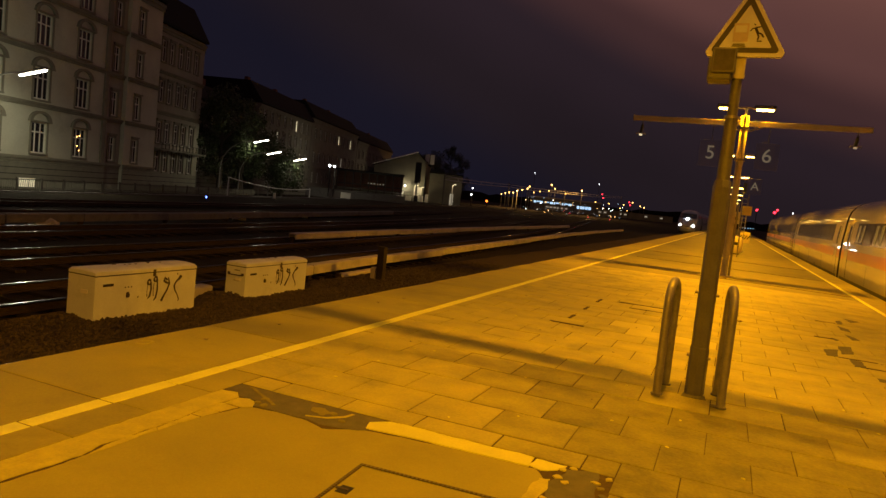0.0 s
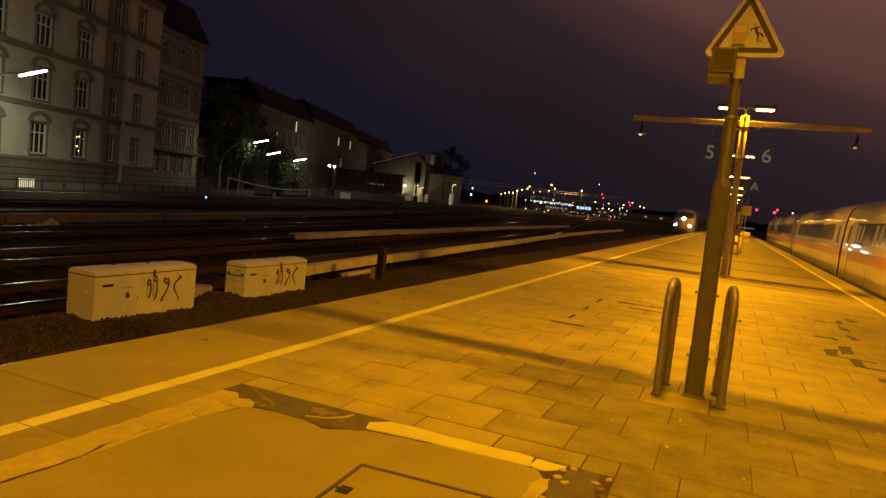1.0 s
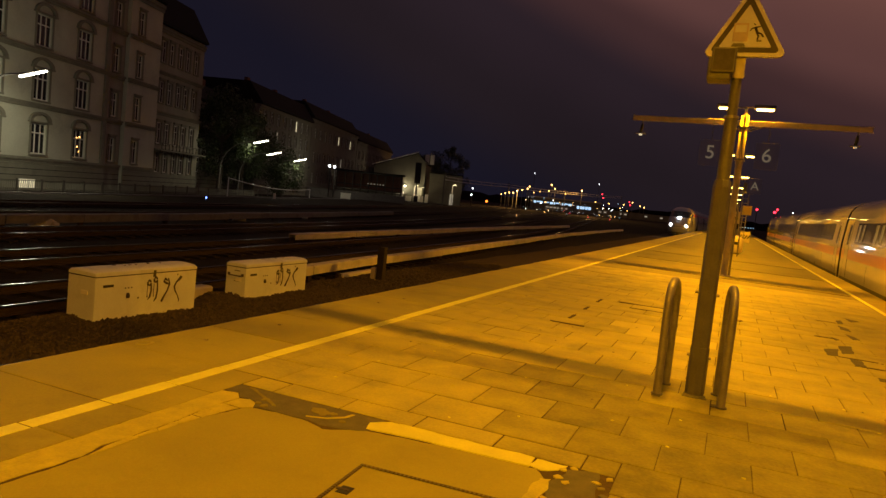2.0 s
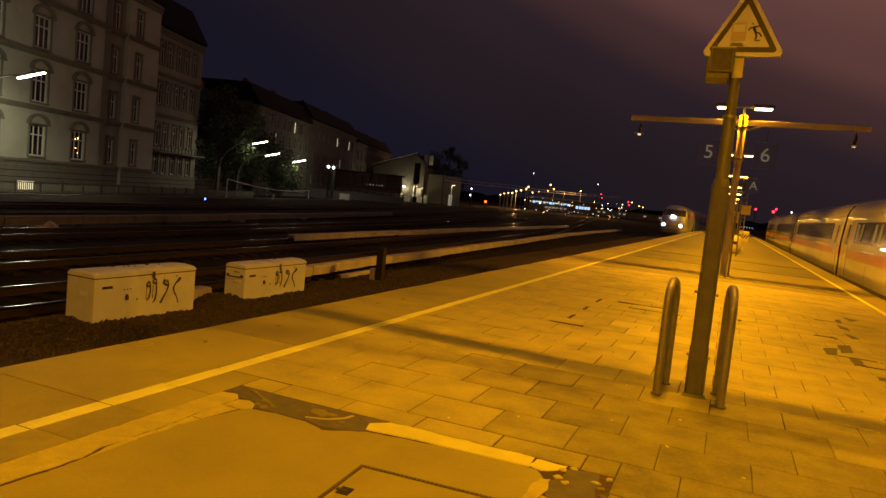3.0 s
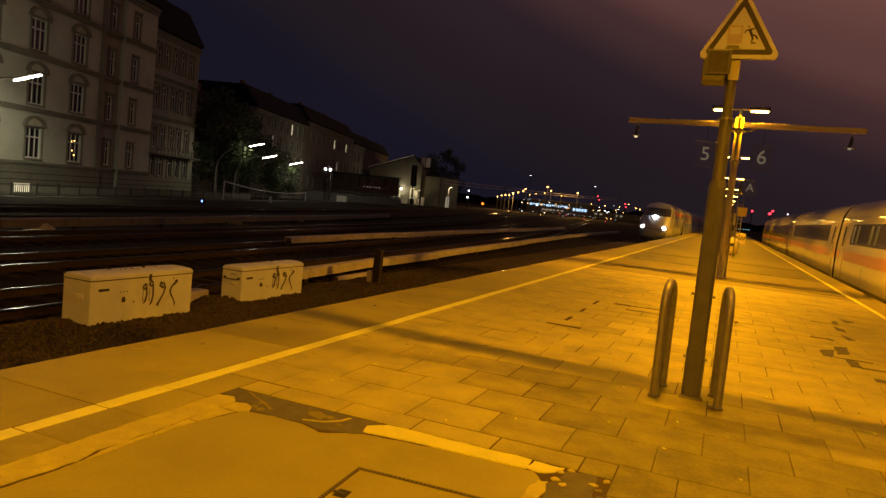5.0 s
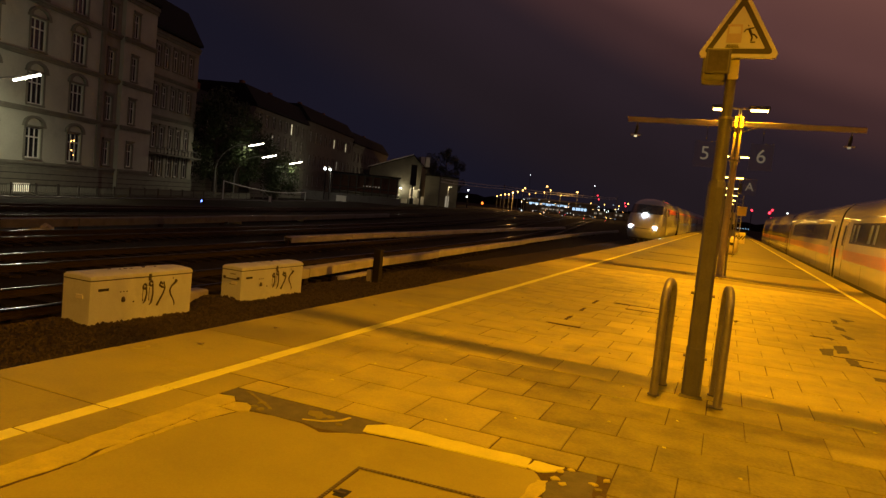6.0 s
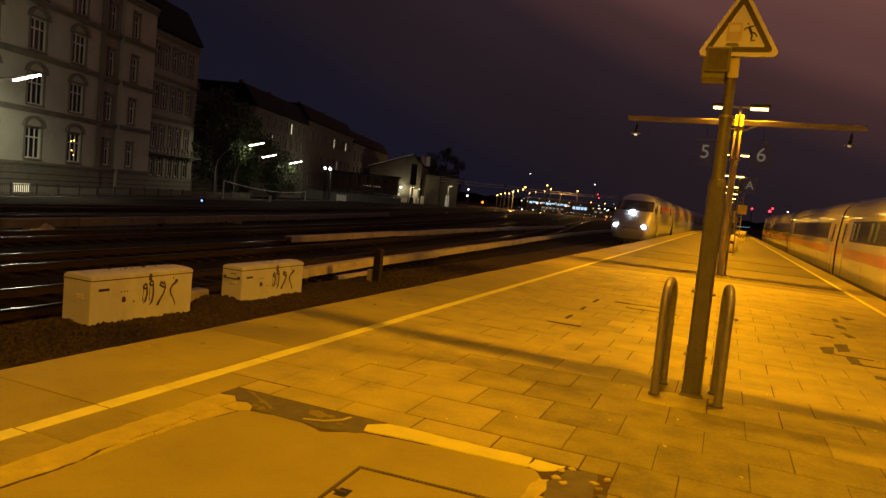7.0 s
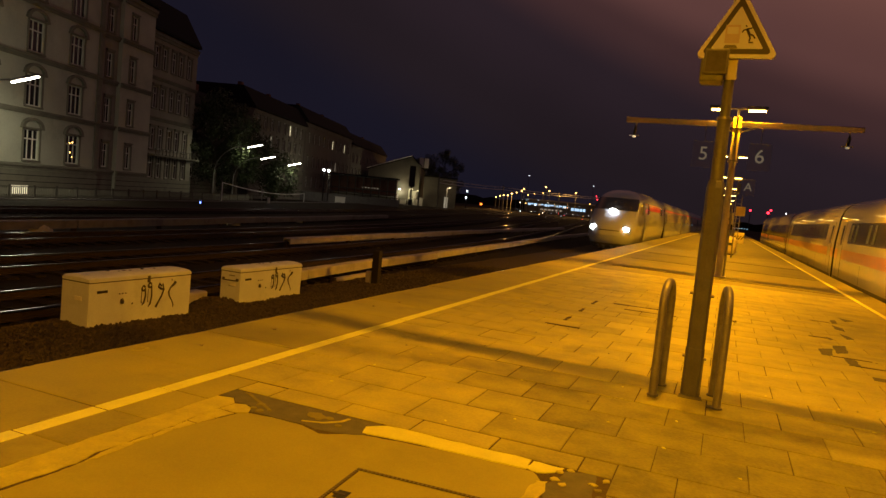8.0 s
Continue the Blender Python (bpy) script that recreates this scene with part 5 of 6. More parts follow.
# ---------------------------------------------------------------- far end of the yard
def build_hall():
    a = Vector((-85.8, 156.2, 0))
    b = Vector((-71.6, 161.8, 0))
    ang = math.degrees(math.atan2(b.y - a.y, b.x - a.x))
    L = 13.2
    h = thing("goods_hall", pose(a.x, a.y, STREET_Z, 0, 0, ang), "pale gabled railway hall lit by a wall lamp", "hall")
    bm = bmesh.new()
    out = [(0, 0), (L, 0), (L, 10.4), (L * 0.83, 12.6), (0, 8.6)]
    f = [bm.verts.new((x, 0, z)) for x, z in out]
    g = [bm.verts.new((x, 0.4, z)) for x, z in out]
    bm.faces.new(f)
    bm.faces.new(g[::-1])
    for k in range(5):
        bm.faces.new((f[k], g[k], g[(k + 1) % 5], f[(k + 1) % 5]))
    part("gable_wall", bm, "plaster_b", h)
    for x0, z0, x1, z1 in ((-0.5, 8.75, L * 0.83, 12.9),):
        part("verge_board", tube(bmesh.new(), [(x0, -0.55, z0), (x1, -0.55, z1)], 0.12, 6), "sign_white", h, "pale verge board")
    part("side_wall", abox(L - 0.4, L, 0.41, 30, 0, 10.3), "plaster_b", h)
    part("side_wall", abox(0, 0.4, 0.41, 30, 0, 8.5), "plaster_b", h)
    for x0, z0, x1, z1 in ((-0.4, 8.5, L * 0.83, 12.65), (L * 0.83, 12.65, L + 0.4, 10.3)):
        bm = bmesh.new()
        v = [bm.verts.new(p) for p in ((x0, -0.5, z0), (x1, -0.5, z1), (x1, 30, z1), (x0, 30, z0), (x0, -0.5, z0 + 0.25), (x1, -0.5, z1 + 0.25), (x1, 30, z1 + 0.25), (x0, 30, z0 + 0.25))]
        for q in ((3, 2, 1, 0), (4, 5, 6, 7), (0, 1, 5, 4), (1, 2, 6, 5), (2, 3, 7, 6), (3, 0, 4, 7)):
            bm.faces.new([v[i] for i in q])
        part("roof_slope", bm, "roof", h)
    lamp = part("wall_lamp", abox(L * 0.62, L * 0.65, -0.4, -0.02, 4.0, 4.3, 0.03), "galv", h)
    part("lamp_glass", abox(L * 0.62, L * 0.65, -0.6, -0.42, 3.95, 4.25, 0.05), "far_white", lamp, "glowing lamp glass")
    p = Matrix.Translation((a.x, a.y, STREET_Z)) @ pose(0, 0, 0, 0, 0, ang) @ Vector((L * 0.64, -1.0, 3.9))
    point_light("hall_light", p, 200, (1.0, 0.86, 0.55))
    lit = Matrix.Translation((a.x, a.y, STREET_Z)) @ pose(0, 0, 0, 0, 0, ang) @ Vector((11.9, -3.4, 4.2))
    point_light("post_lamp_light", lit, 230, (1.0, 0.80, 0.42))
    part("pale_door", abox(L * 0.48, L * 0.62, -0.06, -0.01, 0, 2.6), "sign_white", h)
    part("pale_door", abox(L * 0.88, L * 0.97, -0.06, -0.01, 0, 4.0), "sign_white", h)
    # brown annex behind, with a square panel on its roof
    x = thing("brown_annex", pose(-73.0, 163, STREET_Z, 0, 0, ang), "brown plastered annex with a pale roof panel", "building")
    part("body", abox(0, 8.5, 0, 12, 0, 8.0), "plaster_b", x)
    part("roof", abox(-0.2, 8.7, -0.2, 12.2, 8.0, 8.3), "roof", x)
    part("lit_doorway", abox(5.6, 6.5, -0.06, -0.01, 0, 3.2), "dim_win", x, "dim lit doorway")
    part("roof_panel", abox(-1.7, 0.7, 0.5, 0.8, 10.2, 12.7, 0.03), "sign_white", x, "square pale panel")
    part("panel_rim", abox(-0.58, -0.42, 0.42, 0.48, 10.2, 12.7), "roof", x)
    part("panel_leg", abox(0.05, 0.15, 0.6, 0.7, 8.3, 10.2), "iron", x)
    part("panel_leg", abox(0.5, 0.6, 0.6, 0.7, 8.3, 10.2), "iron", x)
    # stacked pale goods and two small lamps on bent posts before the hall
    for k, (u, w, hh) in enumerate(((9.6, 1.5, 1.6), (11.4, 1.2, 2.3), (12.8, 1.1, 1.9), (14.2, 0.8, 2.4))):
        g = thing("pale_crate", pose(a.x, a.y, STREET_Z, 0, 0, ang) @ Matrix.Translation((u, -1.6, 0)), "pale crate stacked before the hall", "crate", "crates at the hall")
        part("body", abox(-w / 2, w / 2, -0.5, 0.5, 0, hh, 0.04), "sign_white", g)
        part("lid", abox(-w / 2 - 0.04, w / 2 + 0.04, -0.54, 0.54, hh, hh + 0.1, 0.02), "stucco", g)
    for u, hh in ((11.0, 4.4), (12.6, 4.1), (20.6, 5.6)):
        l = thing("yard_post_lamp", pose(a.x, a.y, STREET_Z, 0, 0, ang) @ Matrix.Translation((u, -2.4, 0)), "pale bent lamp post before the hall", "lamp", "lamps at the hall")
        part("post", tube(bmesh.new(), [(0, 0, 0), (0, 0, hh - 0.4), (0.15, 0, hh - 0.08), (0.5, 0, hh)], 0.11, 8), "sign_white", l)
        part("glass", abox(0.45, 0.85, -0.15, 0.15, hh - 0.12, hh + 0.1, 0.05), "warm_win", l, "glowing lamp glass")
    q = pose(a.x, a.y, STREET_Z, 0, 0, ang) @ Vector((20.9, -3.0, 5.2))
    point_light("hall_light", q, 60, (1.0, 0.75, 0.4))
    s = thing("signal_post", pose(a.x, a.y, STREET_Z, 0, 0, ang) @ Matrix.Translation((11.6, -4.0, 0)), "tall dark railway signal on a post", "signal")
    part("post", abox(-0.15, 0.15, -0.15, 0.15, 0, 6.0, 0.02), "black", s)
    part("head", abox(-0.75, 0.75, -0.2, 0.25, 5.0, 10.2, 0.08), "black", s)
    part("box", abox(-0.5, 0.5, -0.3, 0.3, 0.0, 1.8, 0.04), "black", s)


def build_gantry():
    g = thing("steel_loading_frame", pose(-75, 121.3, STREET_Z, 0, 0, 22), "dark steel loading frame with posts and beams", "steel frame")
    L = 13.2
    for k in range(9):
        part("post", abox(L * k / 8 - 0.1, L * k / 8 + 0.1, -0.1, 0.1, 0, 5.6), "iron", g)
    for z in (2.2, 3.0, 5.5):
        part("beam", abox(-0.2, L + 0.2, -0.12, 0.12, z, z + 0.22), "iron", g)
    part("roof_sheet", abox(-0.5, L + 0.4, -0.4, 5.0, 5.75, 5.95), "roof", g)
    part("deck", abox(-0.3, L + 0.3, 0.3, 5.0, 1.7, 2.1), "plaster_b", g)
    part("back_boarding", abox(-0.3, L + 0.2, 1.6, 1.75, 2.2, 5.6), "brickred", g, "dark brown boarding")
    for k in range(6):
        part("work_light", abox(6.2 + 0.62 * k, 6.42 + 0.62 * k, 1.5, 1.59, 3.45, 3.62), "dim_win", g, "small dim lamp")
    w = thing("retaining_wall", pose(-68, 112, STREET_Z, 0, 0, 28), "low dark concrete wall at the yard's edge", "wall")
    part("wall", abox(-8, 12, 0, 0.4, 0, 1.6), "wall_conc", w)
    part("coping", abox(-8.1, 12.1, -0.05, 0.45, 1.6, 1.72), "wall_conc", w)
    b = thing("white_switch_cabinet", pose(-65.8, 110, STREET_Z, 0, 0, 28), "small white switch cabinet at a wall", "cabinet")
    part("body", abox(-0.9, 0.9, -0.5, 0.2, 0, 1.25, 0.03), "sign_white", b)
    part("lid", abox(-0.95, 0.95, -0.55, 0.25, 1.25, 1.33), "sign_white", b)


def far_lamp(x, y, z, key, r, label, category="lamp", group="distant yard lamps"):
    base = BED_Z
    l = thing("yard_lamp" if "signal" not in label else "signal_light", pose(x, y, base), label, category, group)
    part("pole", tube(bmesh.new(), [(0, 0, 0), (0, 0, z - base)], 0.11, 6), "pole_paint" if key == "far_amber" else "black", l)
    bm = bmesh.new()
    bmesh.ops.create_icosphere(bm, subdivisions=1, radius=r, matrix=Matrix.Translation((0, -0.3, z - base - r)))
    part("glass", bm, key, l, "glowing lamp glass")
    part("hood", abox(-r, r, -0.3 - r, 0.2, z - base - 0.04, z - base + 0.12), "pole_paint", l)


def build_far():
    amber = [(-93.6, 287.2, 4.5), (-92.1, 287.9, 5.2), (-87.5, 278.9, 5.5), (-83.0, 269.9, 5.5), (-78.7, 260.9, 6.2), (-74.1, 252.0, 6.6), (-69.6, 243.1, 7.1), (-66.2, 233.7, 7.7),
             (-86.2, 312.2, 7.1), (-86.2, 323.1, 8.1), (-74.8, 295.3, 8.2), (-59.2, 236.7, 9.1), (-65.2, 266.7, 8.6), (-72.6, 317.9, 8.1), (-53.4, 260.7, 8.6), (-70.4, 383.7, 6.4),
             (-63.4, 386.6, 6.3), (-55.9, 389.7, 6.5), (-44.7, 340.2, 7.4), (-43.7, 362.2, 6.2), (-40.6, 352.5, 5.7)]
    for x, y, z in amber:
        far_lamp(x, y, z, "far_amber", 0.27, "distant amber yard lamp on a pole")
    for x, y, z in ((-114.0, 410.4, 20.5), (-77.0, 425.4, 17.8), (-70.4, 188.1, 2.6), (-73.8, 197.7, 4.6), (20.0, 280.1, 8.3), (-86, 300, 3.2), (-79, 300, 2.6), (-62, 380, 3.4), (-56, 380, 3.2)):
        far_lamp(x, y, z, "far_white", 0.24, "distant white yard lamp on a pole")
    for s in (118.2, 121.4):
        p = at_street(s, 33.5, 4.7).translation
        far_lamp(p.x, p.y, p.z, "far_white", 0.26, "small white street lamp on a pole", "street lamp", "street lamps")
    glints = random.Random(33)
    for k in range(34):
        d = glints.uniform(185, 330)
        u = glints.uniform(-0.30, -0.14)
        far_lamp(u * d, d, BED_Z + glints.uniform(0.5, 1.2), glints.choice(("far_white", "far_amber", "blue_strip", "far_red")), 0.10, "small shunting signal light low in the yard", "signal", "ground signals")
    for k in range(30):
        d = glints.uniform(290, 400)
        far_lamp(glints.uniform(-0.30, -0.13) * d, d, glints.uniform(2.0, 5.5), glints.choice(("far_white", "far_amber", "blue_strip")), 0.17, "small distant lamp on a pole")
    point_light("street_light", at_street(119.8, 33.0, 4.6).translation, 260, STREET)
    for x, y, z in ((-62.2, 354.9, 10.4), (-61.5, 354.9, 8.6), (-49.0, 360.1, 7.9), (-48.4, 360, 6.4), (6.3, 220.1, 7.0), (8.9, 177.6, 5.8), (11.8, 222.4, 7.6)):
        far_lamp(x, y, z, "far_red", 0.34, "distant red railway signal light", "signal", "red signals")
    point_light("yard_light", (-78, 258, 7.5), 13000, (1.0, 0.5, 0.12))
    point_light("yard_light", (-50, 262, 8.5), 11000, (1.0, 0.5, 0.12))
    far_lamp(-62.8, 180.3, 1.3, "far_orange", 0.36, "orange shunting signal light low in the yard", "signal", "orange signals")
    # depot with a glowing window strip
    d = thing("depot_building", pose(-108, 391, BED_Z, 0, 0, 22), "low distant depot with glowing blue-white windows", "building")
    part("body", abox(0, 40, 0.3, 14, 0, 6.5), "plaster_b", d)
    part("roof", abox(-0.5, 40.5, -0.2, 14.5, 6.5, 7.2), "mast_paint", d)
    for k in range(12):
        a = 0.6 + k * 1.85
        part("window", abox(a, a + 1.45 + 0.4 * (k % 2), 0.2, 0.29, 3.5 + 0.5 * (k % 3 == 1), 4.6), "blue_strip" if k % 5 != 3 else "dim_win", d)
    for k in range(5):
        part("window", abox(26 + k * 1.7, 27.4 + k * 1.7, 0.2, 0.29, 2.4, 3.9), "blue_strip", d)
    for k in range(6):
        part("lower_window", abox(8 + k * 2.2, 9.6 + k * 2.2, 0.2, 0.29, 1.2, 2.0), "dim_win", d)
    s = thing("low_shed", pose(-62, 378, BED_Z, 0, 0, 14), "long low shed with dim warm windows", "building")
    part("body", abox(-6, 34, 0, 8, 0, 3.4), "plaster_b", s)
    for k in (0, 1, 4, 5, 9, 12):
        part("window", abox(-5 + k * 2.7, -3.6 + k * 2.7, -0.08, -0.01, 1.6, 2.4), "dim_win", s)
    q = thing("distant_platform_lights", pose(3.6, 327, BED_Z), "row of small blue-white lights under a far roof", "lights")
    part("roof", abox(-0.5, 6.5, -0.5, 3, 2.0, 2.2), "roof", q)
    for x in (-0.3, 6.3):
        part("post", abox(x, x + 0.15, 0, 0.15, 0, 2.0), "iron", q)
    for k in range(6):
        part("light", abox(k * 1.05, k * 1.05 + 0.28, -0.2, 0.2, 1.72, 1.99), "blue_strip", q)
    # overhead line gantries
    w = thing("overhead_wires", Matrix.Identity(4), "pale overhead wires across the yard", "wires")
    a = [(-58.6, 138.9, 4.8), (-60.8, 192.3, 5.7), (-59.2, 258.2, 6.7), (-49.9, 338.1, 8.7)]
    for dz in (0.0, 0.7):
        for p, r in zip(a, a[1:]):
            pts = [tuple(Vector(p).lerp(Vector(r), k / 6) + Vector((0, 0, dz - 0.9 * (k / 6) * (1 - k / 6)))) for k in range(7)]
            part("wire", tube(bmesh.new(), pts, 0.07, 5), "pale_wire", w)
            if dz:
                for q in pts[:-1]:
                    part("dropper", tube(bmesh.new(), [q, (q[0], q[1], q[2] - 0.7)], 0.05, 5), "pale_wire", w)
    for x, y, z in a:
        g = thing("wire_mast", pose(x, y, BED_Z), "slim mast carrying overhead wires", "mast", "overhead line masts")
        part("mast", tube(bmesh.new(), [(0, 0, 0), (0, 0, z + 2.2)], 0.14, 6), "pole_paint", g)
        part("arm", tube(bmesh.new(), [(0, 0, z + 1.6), (2.4, 0, z + 1.7)], 0.05, 6), "pole_paint", g)
    # dark tree line that closes the view
    bm = bmesh.new()
    rng = random.Random(5)
    n = 220
    lo, hi = [], []
    for k in range(n + 1):
        ang = radians(-75 + 150 * k / n)
        p = Vector((math.sin(ang), math.cos(ang), 0)) * 620
        lo.append(bm.verts.new((p.x, p.y, -2)))
        hi.append(bm.verts.new((p.x, p.y, 5 + 4 * noise.noise((k * 0.11, 0, 0)) + 2 * rng.random())))
    for k in range(n):
        bm.faces.new((lo[k], lo[k + 1], hi[k + 1], hi[k]))
    solid("backdrop", bm, "ground", "dark skyline of far trees and roofs", "backdrop", "structure")


# ---------------------------------------------------------------- platform
def tile_mesh(w, h, material, cache={}):
    key = (round(w, 3), round(h, 3), material)
    if key not in cache:
        bm = bmesh.new()
        b, d = 0.004, 0.045
        lo = [bm.verts.new(p) for p in ((-w / 2, -h / 2, -d), (w / 2, -h / 2, -d), (w / 2, h / 2, -d), (-w / 2, h / 2, -d))]
        mi = [bm.verts.new((v.co.x, v.co.y, -b)) for v in lo]
        hi = [bm.verts.new((math.copysign(abs(v.co.x) - b, v.co.x), math.copysign(abs(v.co.y) - b, v.co.y), 0)) for v in lo]
        for p, q in ((lo, mi), (mi, hi)):
            for k in range(4):
                bm.faces.new((p[k], p[(k + 1) % 4], q[(k + 1) % 4], q[k]))
        bm.faces.new(hi)
        cache[key] = finish("paving_tile", bm, material)
    return cache[key]


def build_platform():
    y0, y1 = -40, 300
    p = tagged(part("platform", abox(EDGE_L + 0.05, EDGE_R - 0.05, y0, y1, BED_Z - 0.1, -0.007), "joint"), "station platform bed under paving", "platform", kind="structure")
    tagged(part("platform_wall", abox(EDGE_L + 0.01, EDGE_L + 0.045, y0, y1, BED_Z - 0.1, -0.10), "wall_conc"), "dark concrete platform edge wall", "platform wall", kind="structure")
    tagged(part("platform_wall", abox(EDGE_R - 0.045, EDGE_R - 0.01, y0, y1, BED_Z - 0.1, -0.10), "wall_conc"), "dark concrete platform edge wall", "platform wall", kind="structure")
    rng = random.Random(11)

    def lay(name, x, y, w, h, material, tilt=0.0015):
        o = part(name, tile_mesh(w, h, material), None, p)
        o.matrix_basis = pose(x, y, rng.uniform(-0.0035, 0.0), rng.uniform(-1, 1) * 0.15, rng.uniform(-1, 1) * 0.15, rng.uniform(-0.25, 0.25))
        return o

    # edge slabs, line slabs and the row beside the line
    pitch = 1.15
    for k in range(-3, 36):
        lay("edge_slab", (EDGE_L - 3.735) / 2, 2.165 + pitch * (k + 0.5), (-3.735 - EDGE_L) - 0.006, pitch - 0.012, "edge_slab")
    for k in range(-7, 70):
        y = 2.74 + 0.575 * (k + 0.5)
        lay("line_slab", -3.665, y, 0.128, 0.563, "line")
    for k in range(-7, 4):
        y = 2.765 + 0.575 * (k + 0.5)
        if y < 4.46:
            lay("paving_tile", -3.445, y, 0.302, 0.566, "edge_slab")
    bm = bmesh.new()
    box(bm, EDGE_L, -3.738, 2.165 + pitch * 36, y1, -0.06, -0.001)
    tagged(part("edge_strip", bm, "edge_slab", p), "concrete edge strip", kind="structure")
    bm = bmesh.new()
    box(bm, -3.73, -3.602, 2.74 + 0.575 * 70, y1, -0.06, 0.0)
    part("line_strip", bm, "line", p)
    # staggered paving
    # courses of half-bond tiles; the course along the mended field is cut short
    course, long = 0.545, 0.583
    x_hi = 3.25
    pieces = []
    for k in range(-11, 29):
        y = 4.495 + course * k
        lo = -3.598 if k >= 0 else -3.288 if k == -1 else -0.445
        start = (-3.17, -3.465)[k % 2] if k >= 0 else (-3.287, -3.0)[k % 2]
        cuts = [lo] + [start + long * j for j in range(-1, 13) if lo + 0.05 < start + long * j < x_hi - 0.05] + [x_hi]
        if k == -1:
            cuts = sorted(cuts + [-0.452])
        top, bottom = y + course, y
        for xa, xb in zip(cuts, cuts[1:]):
            w = xb - xa
            if k == -1:
                bottom = 4.215 if (xa + xb) / 2 < -0.45 else y
            gap = rng.choice((0.004, 0.005, 0.008)) if xa > -0.9 else rng.choice((0.006, 0.009, 0.012))
            pieces.append(((xa + xb) / 2, (bottom + top) / 2, w - gap, top - bottom - gap * rng.choice((1.6, 2.2, 2.8))))
    near, rest = [], []
    for q in pieces:
        cx, cy = q[0], q[1]
        if cy < (4.21 if cx < -0.45 else 3.9) and -3.33 < cx < -0.452:
            continue
        (near if (2.6 < cy < 14.8 and cx > -3.6 and not (cy > 12.0 and cx > 1.9)) else rest).append(q)
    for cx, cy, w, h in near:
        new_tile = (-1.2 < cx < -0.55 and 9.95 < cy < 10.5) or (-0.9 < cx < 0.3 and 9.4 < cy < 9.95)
        # tiles step darker towards the near right part of the platform
        tone_step = min(cx + 1.35 - 0.3 * math.sin(cy * 3), 6.45 - 0.25 * max(0.0, cx - 0.5) - cy)
        lay("paving_tile", cx, cy, w, h, "tile_new" if new_tile else "tile_old" if tone_step > 0.45 else "tile_mid" if tone_step > -0.25 else "tile")
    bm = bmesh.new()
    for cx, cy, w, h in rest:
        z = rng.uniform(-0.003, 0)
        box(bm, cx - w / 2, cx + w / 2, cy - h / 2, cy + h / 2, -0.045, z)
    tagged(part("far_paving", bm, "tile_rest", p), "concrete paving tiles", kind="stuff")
    # smooth part beyond, in bays
    ys = [20.31, 21.9, 27.5, 33.5, 41, 50, 62, 80, 110, 160, 300]
    for a, b in zip(ys, ys[1:]):
        part("asphalt_bay", abox(-3.6, 3.25, a + 0.012, b - 0.012, -0.05, -0.002 - 0.002 * (int(b) % 2)), "asphalt", p)
    part("line_strip", abox(3.27, 3.39, -10, y1, -0.06, 0.0), "line", p, "white safety line")
    part("paving_strip", abox(3.395, EDGE_R, -10, y1, -0.06, -0.002), "edge_slab", p)
    part("paving_strip", abox(EDGE_L, EDGE_R, -40, -10.1, -0.05, -0.003), "asphalt", p)
    part("paving_strip", abox(EDGE_L, -3.3, -10.0, -1.35, -0.05, -0.003), "asphalt", p)
    part("paving_strip", abox(-3.29, -0.45, -10.0, -1.605, -0.05, -0.003), "asphalt", p)
    part("paving_strip", abox(-0.445, 3.26, -10.0, -1.505, -0.05, -0.003), "asphalt", p)

    # mended corner: screed field, mortar rim, dark patches, frame of a cover
    patch = tagged(thing("repaired_floor_field", Matrix.Identity(4), "smooth screed field with mortar rim and dark asphalt patches", "floor repair"))
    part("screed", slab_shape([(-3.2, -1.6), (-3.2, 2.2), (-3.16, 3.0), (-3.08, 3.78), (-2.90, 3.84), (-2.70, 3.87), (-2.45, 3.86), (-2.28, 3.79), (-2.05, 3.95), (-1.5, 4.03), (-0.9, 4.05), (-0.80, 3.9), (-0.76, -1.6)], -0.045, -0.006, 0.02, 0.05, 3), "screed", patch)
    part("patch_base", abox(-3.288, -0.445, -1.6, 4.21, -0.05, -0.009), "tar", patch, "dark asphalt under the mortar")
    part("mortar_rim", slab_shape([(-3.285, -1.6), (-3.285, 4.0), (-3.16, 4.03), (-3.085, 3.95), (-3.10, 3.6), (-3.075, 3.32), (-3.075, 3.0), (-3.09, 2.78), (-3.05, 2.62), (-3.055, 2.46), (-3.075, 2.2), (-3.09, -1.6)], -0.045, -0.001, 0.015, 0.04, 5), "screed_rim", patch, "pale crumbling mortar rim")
    part("crack", slab_shape([(-3.13, -1.6), (-3.13, 3.98), (-3.0, 3.97), (-2.93, 3.80), (-3.045, 3.3), (-3.048, 2.7), (-3.041, 2.5), (-3.062, 2.2), (-3.08, -1.6)], -0.04, -0.0055, 0.012, 0.04, 8), "joint", patch, "dark crack along the mortar")
    part("asphalt_patch", slab_shape([(-3.28, 4.04), (-3.285, 4.21), (-2.03, 4.21), (-2.03, 3.95), (-2.2, 3.86), (-2.34, 3.86), (-2.45, 3.88), (-2.80, 3.87), (-2.9, 3.86), (-2.95, 3.97), (-3.1, 3.97), (-3.16, 4.04)], -0.045, -0.003, 0.02, 0.05, 9), "tar", patch, "dark asphalt patch")
    part("mortar_blob", slab_shape([(-2.56, 4.10), (-2.49, 4.125), (-2.39, 4.07), (-2.42, 4.03), (-2.52, 4.04)], -0.01, 0.0, 0.03, 0.03, 12), "tile_old", patch)
    part("mortar_streak", slab_shape([(-3.18, 4.19), (-3.13, 4.19), (-2.78, 3.97), (-2.80, 3.96)], -0.01, 0.001, 0.01, 0.03, 13), "tile_old", patch)
